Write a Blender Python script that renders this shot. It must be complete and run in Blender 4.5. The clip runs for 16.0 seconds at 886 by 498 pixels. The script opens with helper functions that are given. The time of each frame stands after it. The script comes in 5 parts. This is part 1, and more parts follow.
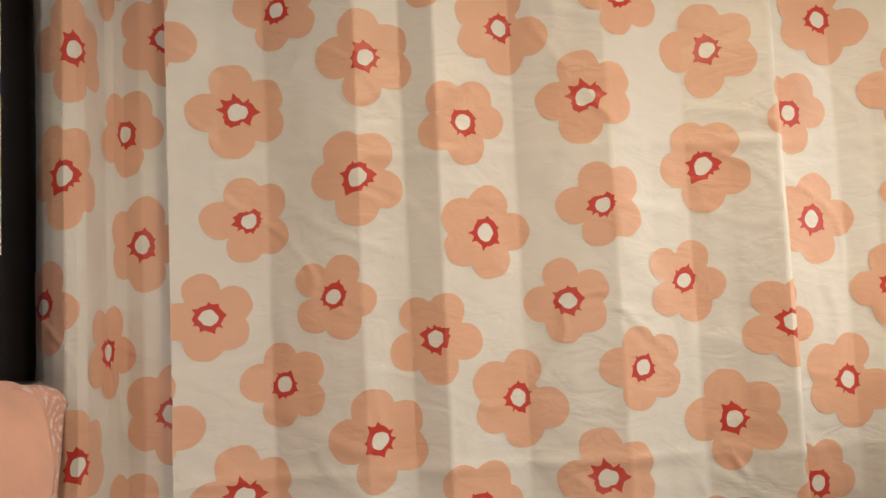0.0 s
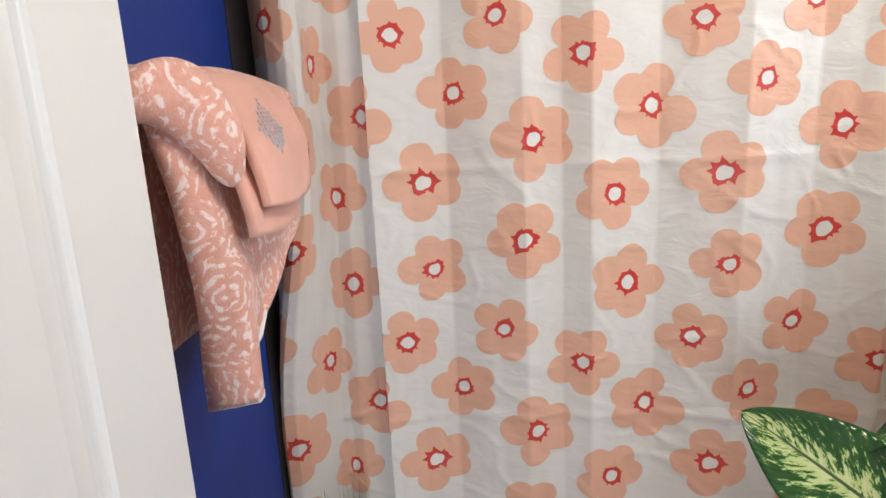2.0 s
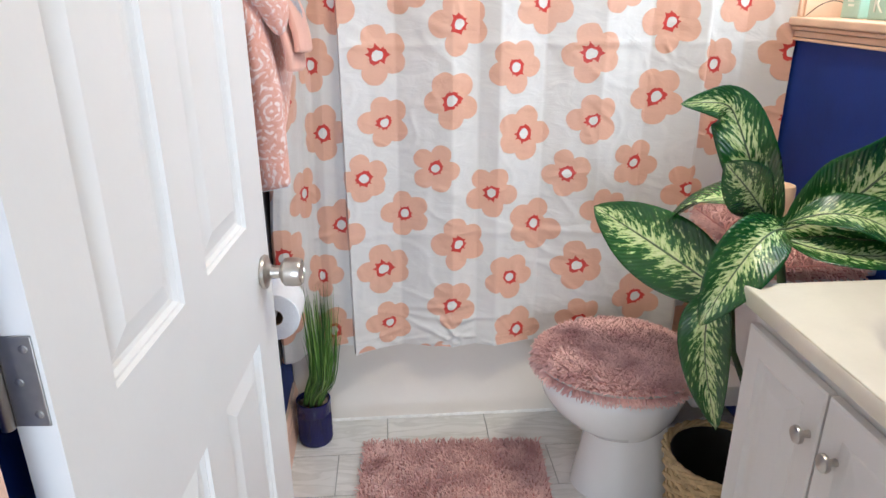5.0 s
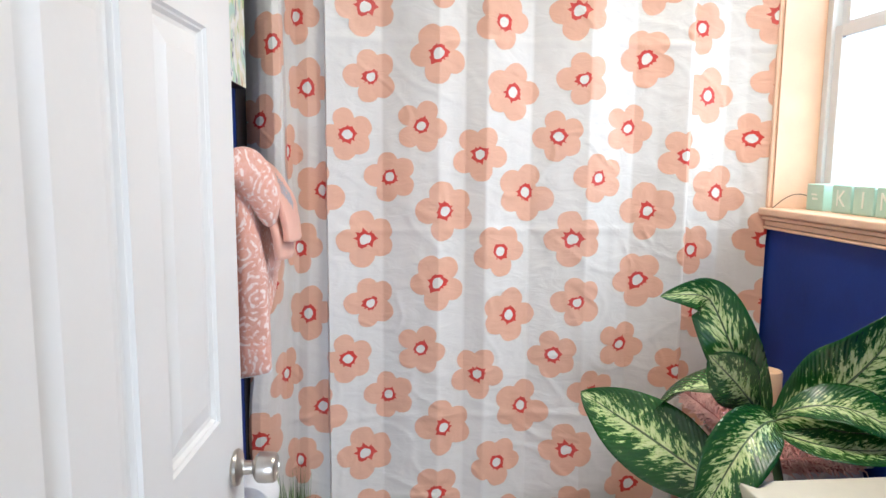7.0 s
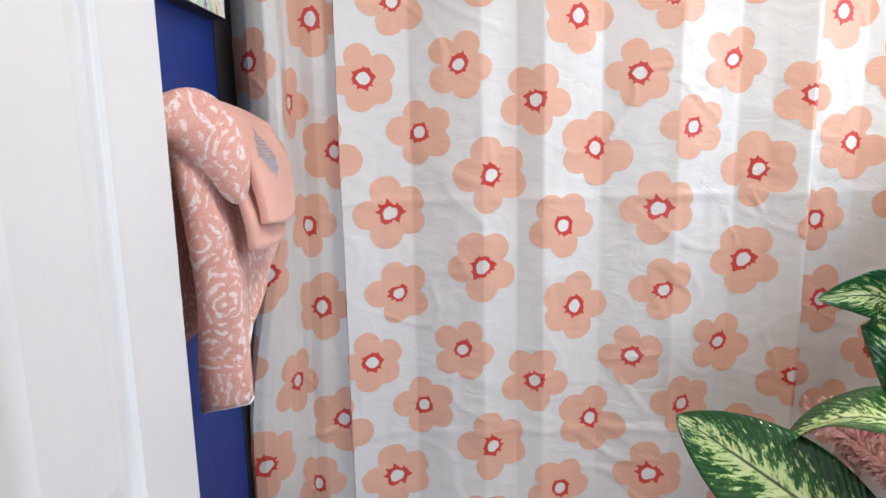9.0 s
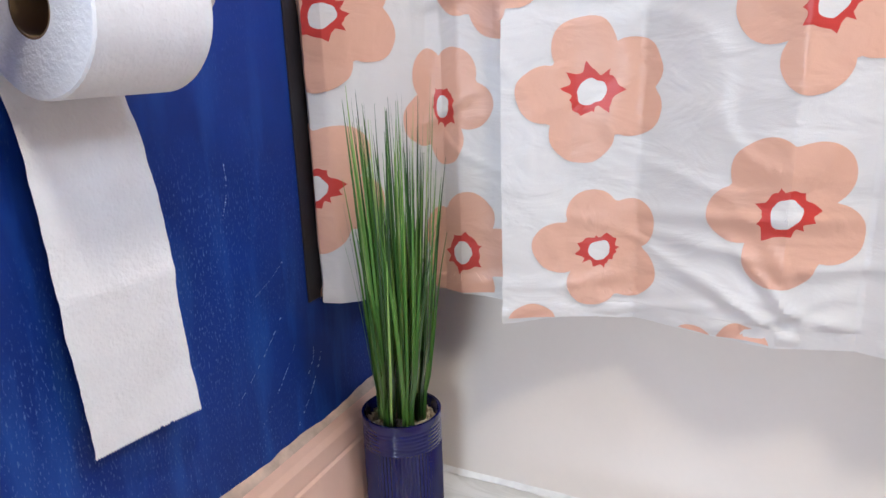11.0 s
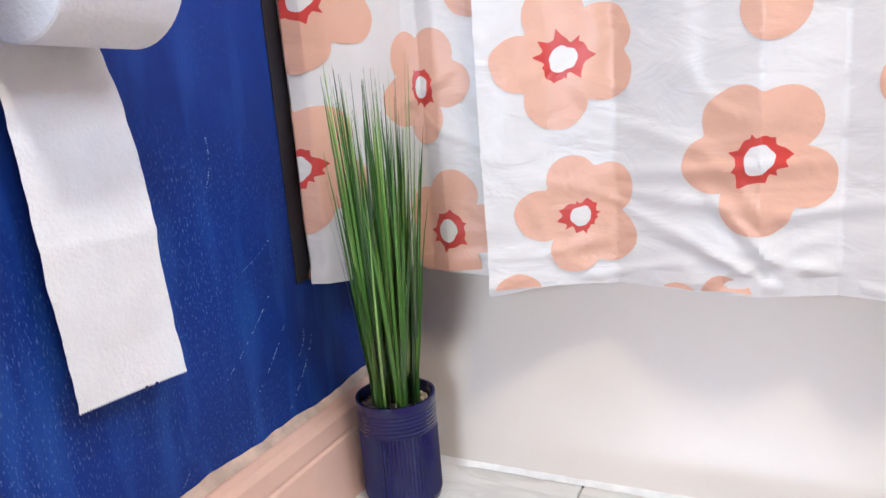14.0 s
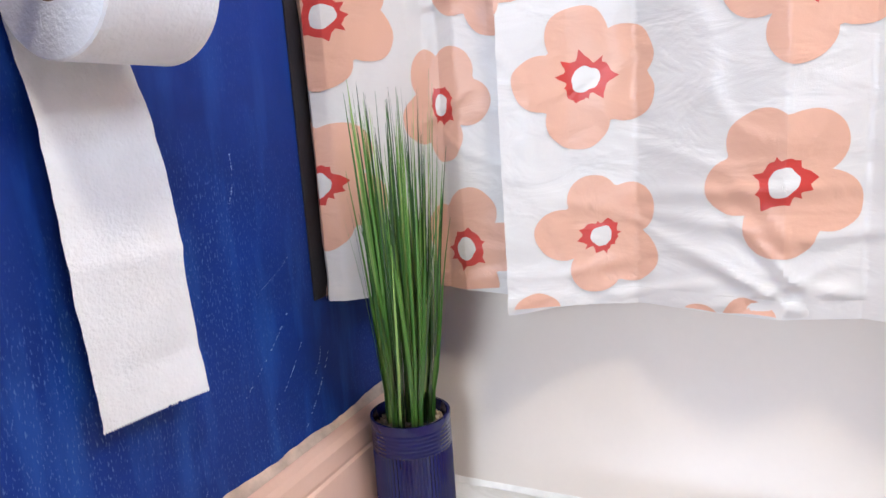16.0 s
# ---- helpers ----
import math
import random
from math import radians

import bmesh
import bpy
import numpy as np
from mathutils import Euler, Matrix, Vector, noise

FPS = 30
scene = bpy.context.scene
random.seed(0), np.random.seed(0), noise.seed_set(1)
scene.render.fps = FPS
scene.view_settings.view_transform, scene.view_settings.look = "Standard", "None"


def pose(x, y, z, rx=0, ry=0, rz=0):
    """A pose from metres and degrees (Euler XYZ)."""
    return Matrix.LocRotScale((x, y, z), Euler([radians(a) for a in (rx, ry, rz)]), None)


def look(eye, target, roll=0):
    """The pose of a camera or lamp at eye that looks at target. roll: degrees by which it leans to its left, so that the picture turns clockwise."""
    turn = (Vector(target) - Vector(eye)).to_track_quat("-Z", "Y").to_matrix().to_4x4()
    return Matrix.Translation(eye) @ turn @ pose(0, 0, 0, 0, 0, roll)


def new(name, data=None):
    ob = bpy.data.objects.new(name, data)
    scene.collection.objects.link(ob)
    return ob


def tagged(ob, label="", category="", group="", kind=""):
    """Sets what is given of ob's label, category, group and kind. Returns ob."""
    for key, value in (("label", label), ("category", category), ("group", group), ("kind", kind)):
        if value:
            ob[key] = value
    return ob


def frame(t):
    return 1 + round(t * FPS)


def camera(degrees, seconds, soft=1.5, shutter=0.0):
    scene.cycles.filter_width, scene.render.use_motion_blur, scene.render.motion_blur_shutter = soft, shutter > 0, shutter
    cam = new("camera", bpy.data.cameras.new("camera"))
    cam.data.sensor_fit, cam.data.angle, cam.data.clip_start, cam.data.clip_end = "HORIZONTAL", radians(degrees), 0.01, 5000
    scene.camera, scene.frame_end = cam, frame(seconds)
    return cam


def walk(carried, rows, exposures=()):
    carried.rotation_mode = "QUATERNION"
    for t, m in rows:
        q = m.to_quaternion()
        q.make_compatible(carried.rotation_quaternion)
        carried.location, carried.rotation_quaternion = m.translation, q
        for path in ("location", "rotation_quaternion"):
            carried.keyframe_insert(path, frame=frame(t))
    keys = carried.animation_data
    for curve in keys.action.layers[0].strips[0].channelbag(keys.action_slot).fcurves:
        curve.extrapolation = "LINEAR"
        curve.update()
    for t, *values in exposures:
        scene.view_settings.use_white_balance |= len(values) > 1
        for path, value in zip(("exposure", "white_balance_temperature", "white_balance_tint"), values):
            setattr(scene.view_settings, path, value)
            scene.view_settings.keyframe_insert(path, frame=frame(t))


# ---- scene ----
cam = camera(66.1, 16.0, shutter=0.0)
PATH = [
    (0, (0.619, -1.155, 1.546), (0.711, 0.839, 1.682), -2.7),
    (0.5, (0.569, -1.186, 1.51), (0.569, 0.813, 1.471), -2.0),
    (0.8, (0.541, -1.239, 1.509), (0.493, 0.754, 1.339), -2.3),
    (1, (0.52, -1.285, 1.499), (0.451, 0.698, 1.25), -2.5),
    (1.5, (0.495, -1.362, 1.48), (0.39, 0.596, 1.087), -3.2),
    (2, (0.482, -1.393, 1.442), (0.314, 0.539, 0.953), -3.0),
    (2.5, (0.381, -1.547, 1.443), (0.402, 0.371, 0.876), -1.3),
    (3, (0.351, -1.681, 1.45), (0.607, 0.213, 0.86), -0.8),
    (3.5, (0.369, -1.823, 1.427), (0.715, 0.052, 0.821), -0.7),
    (4, (0.364, -1.931, 1.416), (0.647, -0.078, 0.72), -0.6),
    (4.2, (0.363, -1.956, 1.407), (0.61, -0.108, 0.682), -0.7),
    (6.3, (0.364, -1.968, 1.424), (0.424, -0.067, 0.804), 1.0),
    (6.5, (0.361, -1.966, 1.435), (0.449, -0.029, 0.949), 1.3),
    (7, (0.376, -1.949, 1.455), (0.552, 0.027, 1.199), 0.4),
    (7.5, (0.365, -1.93, 1.481), (0.644, 0.037, 1.25), 0.2),
    (8, (0.395, -1.9, 1.489), (0.604, 0.078, 1.281), -0.3),
    (8.2, (0.379, -1.838, 1.475), (0.581, 0.142, 1.278), -0.4),
    (10.3, (0.532, -0.991, 1.15), (-0.059, 0.77, 0.41), -4.0),
    (10.5, (0.529, -0.91, 1.021), (-0.15, 0.817, 0.276), -3.9),
    (11, (0.511, -0.786, 0.631), (-0.329, 0.946, 0.084), -1.9),
    (11.5, (0.504, -0.782, 0.536), (-0.36, 0.953, 0.039), -3.1),
    (12, (0.51, -0.787, 0.525), (-0.416, 0.914, 0.025), -4.3),
    (12.5, (0.504, -0.801, 0.523), (-0.38, 0.926, 0.039), -4.4),
    (13, (0.535, -0.8, 0.55), (-0.363, 0.923, 0.075), -5.1),
    (13.5, (0.541, -0.804, 0.555), (-0.327, 0.943, 0.115), -5.0),
    (14, (0.545, -0.804, 0.545), (-0.32, 0.951, 0.129), -4.6),
    (14.5, (0.533, -0.806, 0.546), (-0.312, 0.956, 0.121), -3.8),
    (15, (0.528, -0.82, 0.556), (-0.324, 0.943, 0.153), -2.9),
    (15.5, (0.532, -0.821, 0.557), (-0.334, 0.941, 0.176), -2.8),
    (16, (0.516, -0.812, 0.553), (-0.337, 0.956, 0.173), -3.9),
]
EXPOSURES = [(0.0, -0.66, 7800, 8), (0.8, -0.36, 6850, 8), (1.5, -0.16, 6350, 7), (2.5, -0.07, 5900, 7), (3.2, 0.0, 5800, 6), (4.0, 0.18, 5700, 6), (6.3, 0.14, 5600, 5), (8.2, -0.05, 5600, 6),
             (10.4, 0.31, 5550, 9), (12.0, 0.81, 5550, 9), (16.0, 0.81, 5600, 10)]
walk(cam, [(t, look(eye, target, roll)) for t, eye, target, roll in PATH], EXPOSURES)

# ---- world and light ----
world = bpy.data.worlds.new("world")
scene.world = world
world.use_nodes = True
wn = world.node_tree
sky = wn.nodes.new("ShaderNodeTexSky")
sky.sky_type = "NISHITA"
sky.sun_disc = False
sky.sun_elevation, sky.sun_rotation = radians(45), radians(200)
wn.links.new(sky.outputs[0], wn.nodes["Background"].inputs[0])
wn.nodes["Background"].inputs[1].default_value = 0.15


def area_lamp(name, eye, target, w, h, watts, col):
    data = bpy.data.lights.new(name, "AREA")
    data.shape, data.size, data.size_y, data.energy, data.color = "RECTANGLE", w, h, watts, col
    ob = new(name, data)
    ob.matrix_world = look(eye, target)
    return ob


# daylight in the bathroom window
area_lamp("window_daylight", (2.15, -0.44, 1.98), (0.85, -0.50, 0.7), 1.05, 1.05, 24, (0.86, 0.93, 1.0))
# cool lamp added in the hall behind the door, its source unseen
area_lamp("unseen_hall_light", (0.42, -3.9, 1.05), (0.42, 0, 0.55), 1.0, 1.3, 44, (0.93, 0.96, 1.0))
# warm fill added below the ceiling, no fixture seen or modelled
area_lamp("unseen_warm_fill", (1.08, -0.98, 2.40), (1.05, -0.9, 0), 0.30, 0.30, 18, (1.0, 0.84, 0.62))


# ---- materials ----
def mat(name, col, rough=0.6, metal=0.0, var=0.12, scale=6.0, fine=120.0, bump=0.15, spec=0.5, bump_scale=None, col2=None):
    """A painted, fired or woven surface: colour that varies at two scales, with fine relief."""
    m = bpy.data.materials.new(name)
    m.use_nodes = True
    n, l = m.node_tree.nodes, m.node_tree.links
    b = n["Principled BSDF"]
    b.inputs["Roughness"].default_value, b.inputs["Metallic"].default_value = rough, metal
    b.inputs["Specular IOR Level"].default_value = spec
    tc = n.new("ShaderNodeTexCoord")
    big, small = n.new("ShaderNodeTexNoise"), n.new("ShaderNodeTexNoise")
    big.inputs["Scale"].default_value, small.inputs["Scale"].default_value = scale, fine
    big.inputs["Detail"].default_value = 5
    for t in (big, small):
        l.new(tc.outputs["Object"], t.inputs["Vector"])
    mix = n.new("ShaderNodeMix")
    mix.data_type = "RGBA"
    mix.inputs["A"].default_value = (*[c * (1 - var) for c in col], 1)
    mix.inputs["B"].default_value = (*(col2 or [min(1, c * (1 + var)) for c in col]), 1)
    add = n.new("ShaderNodeMath")
    add.operation = "MULTIPLY_ADD"
    l.new(small.outputs["Fac"], add.inputs[0])
    add.inputs[1].default_value = 0.35
    sub = n.new("ShaderNodeMapRange")
    sub.inputs["From Min"].default_value, sub.inputs["From Max"].default_value = 0.35, 0.65
    sub.inputs["To Max"].default_value = 0.75
    l.new(big.outputs["Fac"], sub.inputs["Value"])
    l.new(sub.outputs[0], add.inputs[2])
    l.new(add.outputs[0], mix.inputs["Factor"])
    l.new(mix.outputs["Result"], b.inputs["Base Color"])
    if bump:
        bp = n.new("ShaderNodeBump")
        bp.inputs["Strength"].default_value, bp.inputs["Distance"].default_value = bump, 0.002
        src = small
        if bump_scale:
            src = n.new("ShaderNodeTexNoise")
            src.inputs["Scale"].default_value = bump_scale
            l.new(tc.outputs["Object"], src.inputs["Vector"])
        l.new(src.outputs["Fac"], bp.inputs["Height"])
        l.new(bp.outputs[0], b.inputs["Normal"])
    return m


def ramp(n, stops, mode="LINEAR"):
    r = n.new("ShaderNodeValToRGB")
    r.color_ramp.interpolation = mode
    e = r.color_ramp.elements
    while len(e) < len(stops):
        e.new(0.5)
    for i, (p, c) in enumerate(stops):
        e[i].position, e[i].color = p, (*c, 1)
    return r


def wall_paint():
    """Deep blue wall paint with chalky specks and scuffs."""
    m = mat("navy_wall_paint", (0.009, 0.034, 0.220), 0.5, var=0.18, scale=5, fine=60, bump=0.12, bump_scale=90, spec=0.22)
    n, l = m.node_tree.nodes, m.node_tree.links
    b, tc = n["Principled BSDF"], n.new("ShaderNodeTexCoord")
    base = b.inputs["Base Color"].links[0].from_socket
    mp = n.new("ShaderNodeMapping")
    mp.inputs["Scale"].default_value = (1, 3.2, 1)
    l.new(tc.outputs["Object"], mp.inputs["Vector"])
    vo, pat = n.new("ShaderNodeTexNoise"), n.new("ShaderNodeTexNoise")
    vo.inputs["Scale"].default_value, pat.inputs["Scale"].default_value = 170, 4.5
    pat.inputs["Detail"].default_value = 4
    l.new(mp.outputs[0], vo.inputs["Vector"])
    l.new(tc.outputs["Object"], pat.inputs["Vector"])
    r1 = ramp(n, [(0.585, (0, 0, 0)), (0.72, (1, 1, 1))])
    r2 = ramp(n, [(0.38, (0, 0, 0)), (0.60, (1, 1, 1))])
    l.new(vo.outputs["Fac"], r1.inputs[0])
    l.new(pat.outputs["Fac"], r2.inputs[0])
    # the scuffs lie low on the wall, where shoes and cleaning reach
    sep, low = n.new("ShaderNodeSeparateXYZ"), n.new("ShaderNodeMapRange")
    l.new(tc.outputs["Object"], sep.inputs[0])
    low.inputs["From Min"].default_value, low.inputs["From Max"].default_value = 0.75, 0.45
    l.new(sep.outputs["Z"], low.inputs["Value"])
    mu, mu2 = n.new("ShaderNodeMath"), n.new("ShaderNodeMath")
    mu.operation = mu2.operation = "MULTIPLY"
    l.new(r1.outputs[0], mu.inputs[0])
    l.new(r2.outputs[0], mu.inputs[1])
    l.new(mu.outputs[0], mu2.inputs[0])
    l.new(low.outputs[0], mu2.inputs[1])
    # faint upright roller streaks where the paint is thin
    mp2, st, soft = n.new("ShaderNodeMapping"), n.new("ShaderNodeTexNoise"), n.new("ShaderNodeMix")
    mp2.inputs["Scale"].default_value = (1, 9, 1.6)
    st.inputs["Scale"].default_value, st.inputs["Detail"].default_value = 3.2, 6
    l.new(tc.outputs["Object"], mp2.inputs["Vector"])
    l.new(mp2.outputs[0], st.inputs["Vector"])
    r3 = ramp(n, [(0.50, (0, 0, 0)), (0.70, (0.8, 0.8, 0.8))])
    l.new(st.outputs["Fac"], r3.inputs[0])
    mu3 = n.new("ShaderNodeMath")
    mu3.operation = "MULTIPLY"
    l.new(r3.outputs[0], mu3.inputs[0])
    l.new(low.outputs[0], mu3.inputs[1])
    soft.data_type = "RGBA"
    l.new(mu3.outputs[0], soft.inputs["Factor"])
    l.new(base, soft.inputs["A"])
    soft.inputs["B"].default_value = (0.022, 0.085, 0.36, 1)
    base = soft.outputs["Result"]
    mix = n.new("ShaderNodeMix")
    mix.data_type = "RGBA"
    l.new(mu2.outputs[0], mix.inputs["Factor"])
    l.new(base, mix.inputs["A"])
    mix.inputs["B"].default_value = (0.11, 0.19, 0.44, 1)
    l.new(mix.outputs["Result"], b.inputs["Base Color"])
    return m


def tile_stone():
    """Pale marbled floor tile; every tile takes its own tone."""
    m = mat("marbled_tile", (0.80, 0.78, 0.74), 0.28, var=0.06, scale=4, bump=0.03)
    n, l = m.node_tree.nodes, m.node_tree.links
    b, tc, info = n["Principled BSDF"], n.new("ShaderNodeTexCoord"), n.new("ShaderNodeObjectInfo")
    base = b.inputs["Base Color"].links[0].from_socket
    off, wv = n.new("ShaderNodeVectorMath"), n.new("ShaderNodeTexNoise")
    off.operation = "MULTIPLY_ADD"
    mp = n.new("ShaderNodeMapping")
    mp.inputs["Scale"].default_value, mp.inputs["Rotation"].default_value = (2.2, 9, 1), (0, 0, 0.9)
    l.new(tc.outputs["Object"], mp.inputs["Vector"])
    comb = n.new("ShaderNodeCombineXYZ")
    l.new(info.outputs["Random"], comb.inputs["X"])
    l.new(info.outputs["Random"], comb.inputs["Y"])
    off.inputs[1].default_value = (9, 7, 3)
    l.new(comb.outputs[0], off.inputs[0])
    l.new(mp.outputs[0], off.inputs[2])
    wv.inputs["Scale"].default_value, wv.inputs["Detail"].default_value, wv.inputs["Distortion"].default_value = 2.2, 6, 1.1
    l.new(off.outputs[0], wv.inputs["Vector"])
    r = ramp(n, [(0.36, (0, 0, 0)), (0.50, (0.75, 0.75, 0.75)), (0.56, (0.1, 0.1, 0.1)), (0.75, (0, 0, 0))])
    l.new(wv.outputs["Fac"], r.inputs[0])
    mix = n.new("ShaderNodeMix")
    mix.data_type = "RGBA"
    l.new(r.outputs[0], mix.inputs["Factor"])
    l.new(base, mix.inputs["A"])
    mix.inputs["B"].default_value = (0.64, 0.62, 0.57, 1)
    l.new(mix.outputs["Result"], b.inputs["Base Color"])
    return m


def satin(name, col):
    """Thin satin polyester of the curtain."""
    m = mat(name, col, 0.36, var=0.03, scale=9, fine=700, bump=0.10, spec=0.45)
    b = m.node_tree.nodes["Principled BSDF"]
    b.inputs["Sheen Weight"].default_value = 0.15
    n, l = m.node_tree.nodes, m.node_tree.links
    tc, wr, mp, bp = n.new("ShaderNodeTexCoord"), n.new("ShaderNodeTexNoise"), n.new("ShaderNodeMapping"), n.new("ShaderNodeBump")
    mp.inputs["Rotation"].default_value, mp.inputs["Scale"].default_value = (0, 0.5, 0), (1, 1, 1.9)
    wr.inputs["Scale"].default_value, wr.inputs["Detail"].default_value, wr.inputs["Distortion"].default_value = 13, 3.5, 0.6
    bp.inputs["Strength"].default_value, bp.inputs["Distance"].default_value = 0.75, 0.006
    l.new(tc.outputs["Object"], mp.inputs["Vector"])
    l.new(mp.outputs[0], wr.inputs["Vector"])
    l.new(wr.outputs["Fac"], bp.inputs["Height"])
    l.new(b.inputs["Normal"].links[0].from_socket, bp.inputs["Normal"])
    l.new(bp.outputs[0], b.inputs["Normal"])
    tr, mx = n.new("ShaderNodeBsdfTranslucent"), n.new("ShaderNodeMixShader")
    tr.inputs["Color"].default_value = (*col, 1)
    mx.inputs[0].default_value = 0.12
    l.new(b.outputs[0], mx.inputs[1])
    l.new(tr.outputs[0], mx.inputs[2])
    l.new(mx.outputs[0], n["Material Output"].inputs["Surface"])
    return m


def terry(name, pattern):
    """Peach terry cloth; with pattern, woven with pale scrolls and medallions."""
    m = mat(name, (0.74, 0.37, 0.28) if pattern else (0.80, 0.44, 0.34), 0.95, var=0.10, scale=14, fine=420, bump=0.9, spec=0.1, bump_scale=520)
    b = m.node_tree.nodes["Principled BSDF"]
    b.inputs["Sheen Weight"].default_value = 0.35
    if not pattern:
        return m
    n, l = m.node_tree.nodes, m.node_tree.links
    tc = n.new("ShaderNodeTexCoord")
    base = b.inputs["Base Color"].links[0].from_socket
    warp, add = n.new("ShaderNodeTexNoise"), n.new("ShaderNodeVectorMath")
    warp.inputs["Scale"].default_value = 22
    l.new(tc.outputs["Object"], warp.inputs["Vector"])
    add.operation = "MULTIPLY_ADD"
    add.inputs[1].default_value = (0.030, 0.030, 0.030)
    l.new(warp.outputs["Color"], add.inputs[0])
    l.new(tc.outputs["Object"], add.inputs[2])
    v1, v2 = n.new("ShaderNodeTexVoronoi"), n.new("ShaderNodeTexNoise")
    v1.inputs["Scale"].default_value, v2.inputs["Scale"].default_value = 14, 105
    l.new(add.outputs[0], v1.inputs["Vector"])
    l.new(add.outputs[0], v2.inputs["Vector"])
    mul = n.new("ShaderNodeMath")
    mul.operation = "MULTIPLY"
    mul.inputs[1].default_value = 34
    l.new(v1.outputs["Distance"], mul.inputs[0])
    sn = n.new("ShaderNodeMath")
    sn.operation = "SINE"
    l.new(mul.outputs[0], sn.inputs[0])
    r = ramp(n, [(-0.0, (0.12, 0.12, 0.12)), (0.60, (0.9, 0.9, 0.9))])
    r2 = ramp(n, [(0.42, (0, 0, 0)), (0.56, (1, 1, 1))])
    l.new(sn.outputs[0], r.inputs[0])
    l.new(v2.outputs["Fac"], r2.inputs[0])
    mu = n.new("ShaderNodeMath")
    mu.operation = "MULTIPLY"
    l.new(r.outputs[0], mu.inputs[0])
    l.new(r2.outputs[0], mu.inputs[1])
    mix = n.new("ShaderNodeMix")
    mix.data_type = "RGBA"
    l.new(mu.outputs[0], mix.inputs["Factor"])
    l.new(base, mix.inputs["A"])
    mix.inputs["B"].default_value = (0.93, 0.79, 0.75, 1)
    l.new(mix.outputs["Result"], b.inputs["Base Color"])
    return m


def leaf_green():
    """Variegated leaf: cream feathering along the midrib, dark green towards the edge (u across, v along)."""
    m = bpy.data.materials.new("variegated_leaf")
    m.use_nodes = True
    n, l = m.node_tree.nodes, m.node_tree.links
    b = n["Principled BSDF"]
    b.inputs["Roughness"].default_value, b.inputs["Specular IOR Level"].default_value = 0.22, 0.7
    uv, sep = n.new("ShaderNodeUVMap"), n.new("ShaderNodeSeparateXYZ")
    l.new(uv.outputs[0], sep.inputs[0])

    def math(op, a, c):
        k = n.new("ShaderNodeMath")
        k.operation = op
        for i, q in enumerate((a, c)):
            if isinstance(q, (int, float)):
                k.inputs[i].default_value = q
            else:
                l.new(q, k.inputs[i])
        return k.outputs[0]

    across = math("ABSOLUTE", sep.outputs["X"], 0)
    along = math("SUBTRACT", sep.outputs["Y"], math("MULTIPLY", across, 0.22))
    info = n.new("ShaderNodeObjectInfo")
    cb = n.new("ShaderNodeCombineXYZ")
    l.new(math("MULTIPLY", across, 3.6), cb.inputs["X"])
    l.new(math("MULTIPLY", along, 26), cb.inputs["Y"])
    l.new(math("MULTIPLY", math("ADD", math("SIGN", sep.outputs["X"], 0), math("MULTIPLY", info.outputs["Random"], 30)), 3.1), cb.inputs["Z"])
    ns = n.new("ShaderNodeTexNoise")
    ns.inputs["Scale"].default_value, ns.inputs["Detail"].default_value, ns.inputs["Roughness"].default_value = 1.3, 7, 0.72
    l.new(cb.outputs[0], ns.inputs["Vector"])
    d = math("ADD", across, math("MULTIPLY", math("SUBTRACT", ns.outputs["Fac"], 0.47), 4.2))
    r = ramp(n, [(0.0, (0.66, 0.76, 0.38)), (0.38, (0.48, 0.64, 0.24)), (0.44, (0.12, 0.30, 0.05)), (0.50, (0.020, 0.105, 0.014)), (1.0, (0.012, 0.075, 0.012))])
    l.new(d, r.inputs[0])
    rib = ramp(n, [(0.02, (1, 1, 1)), (0.035, (0, 0, 0))])
    l.new(across, rib.inputs[0])
    mix = n.new("ShaderNodeMix")
    mix.data_type = "RGBA"
    l.new(rib.outputs[0], mix.inputs["Factor"])
    l.new(r.outputs[0], mix.inputs["A"])
    mix.inputs["B"].default_value = (0.012, 0.05, 0.012, 1)
    l.new(mix.outputs["Result"], b.inputs["Base Color"])
    wv = n.new("ShaderNodeTexWave")
    cw = n.new("ShaderNodeCombineXYZ")
    l.new(along, cw.inputs["X"])
    wv.inputs["Scale"].default_value, wv.inputs["Distortion"].default_value = 9, 1.5
    l.new(cw.outputs[0], wv.inputs["Vector"])
    bp = n.new("ShaderNodeBump")
    bp.inputs["Strength"].default_value, bp.inputs["Distance"].default_value = 0.35, 0.002
    l.new(wv.outputs["Fac"], bp.inputs["Height"])
    l.new(bp.outputs[0], b.inputs["Normal"])
    return m


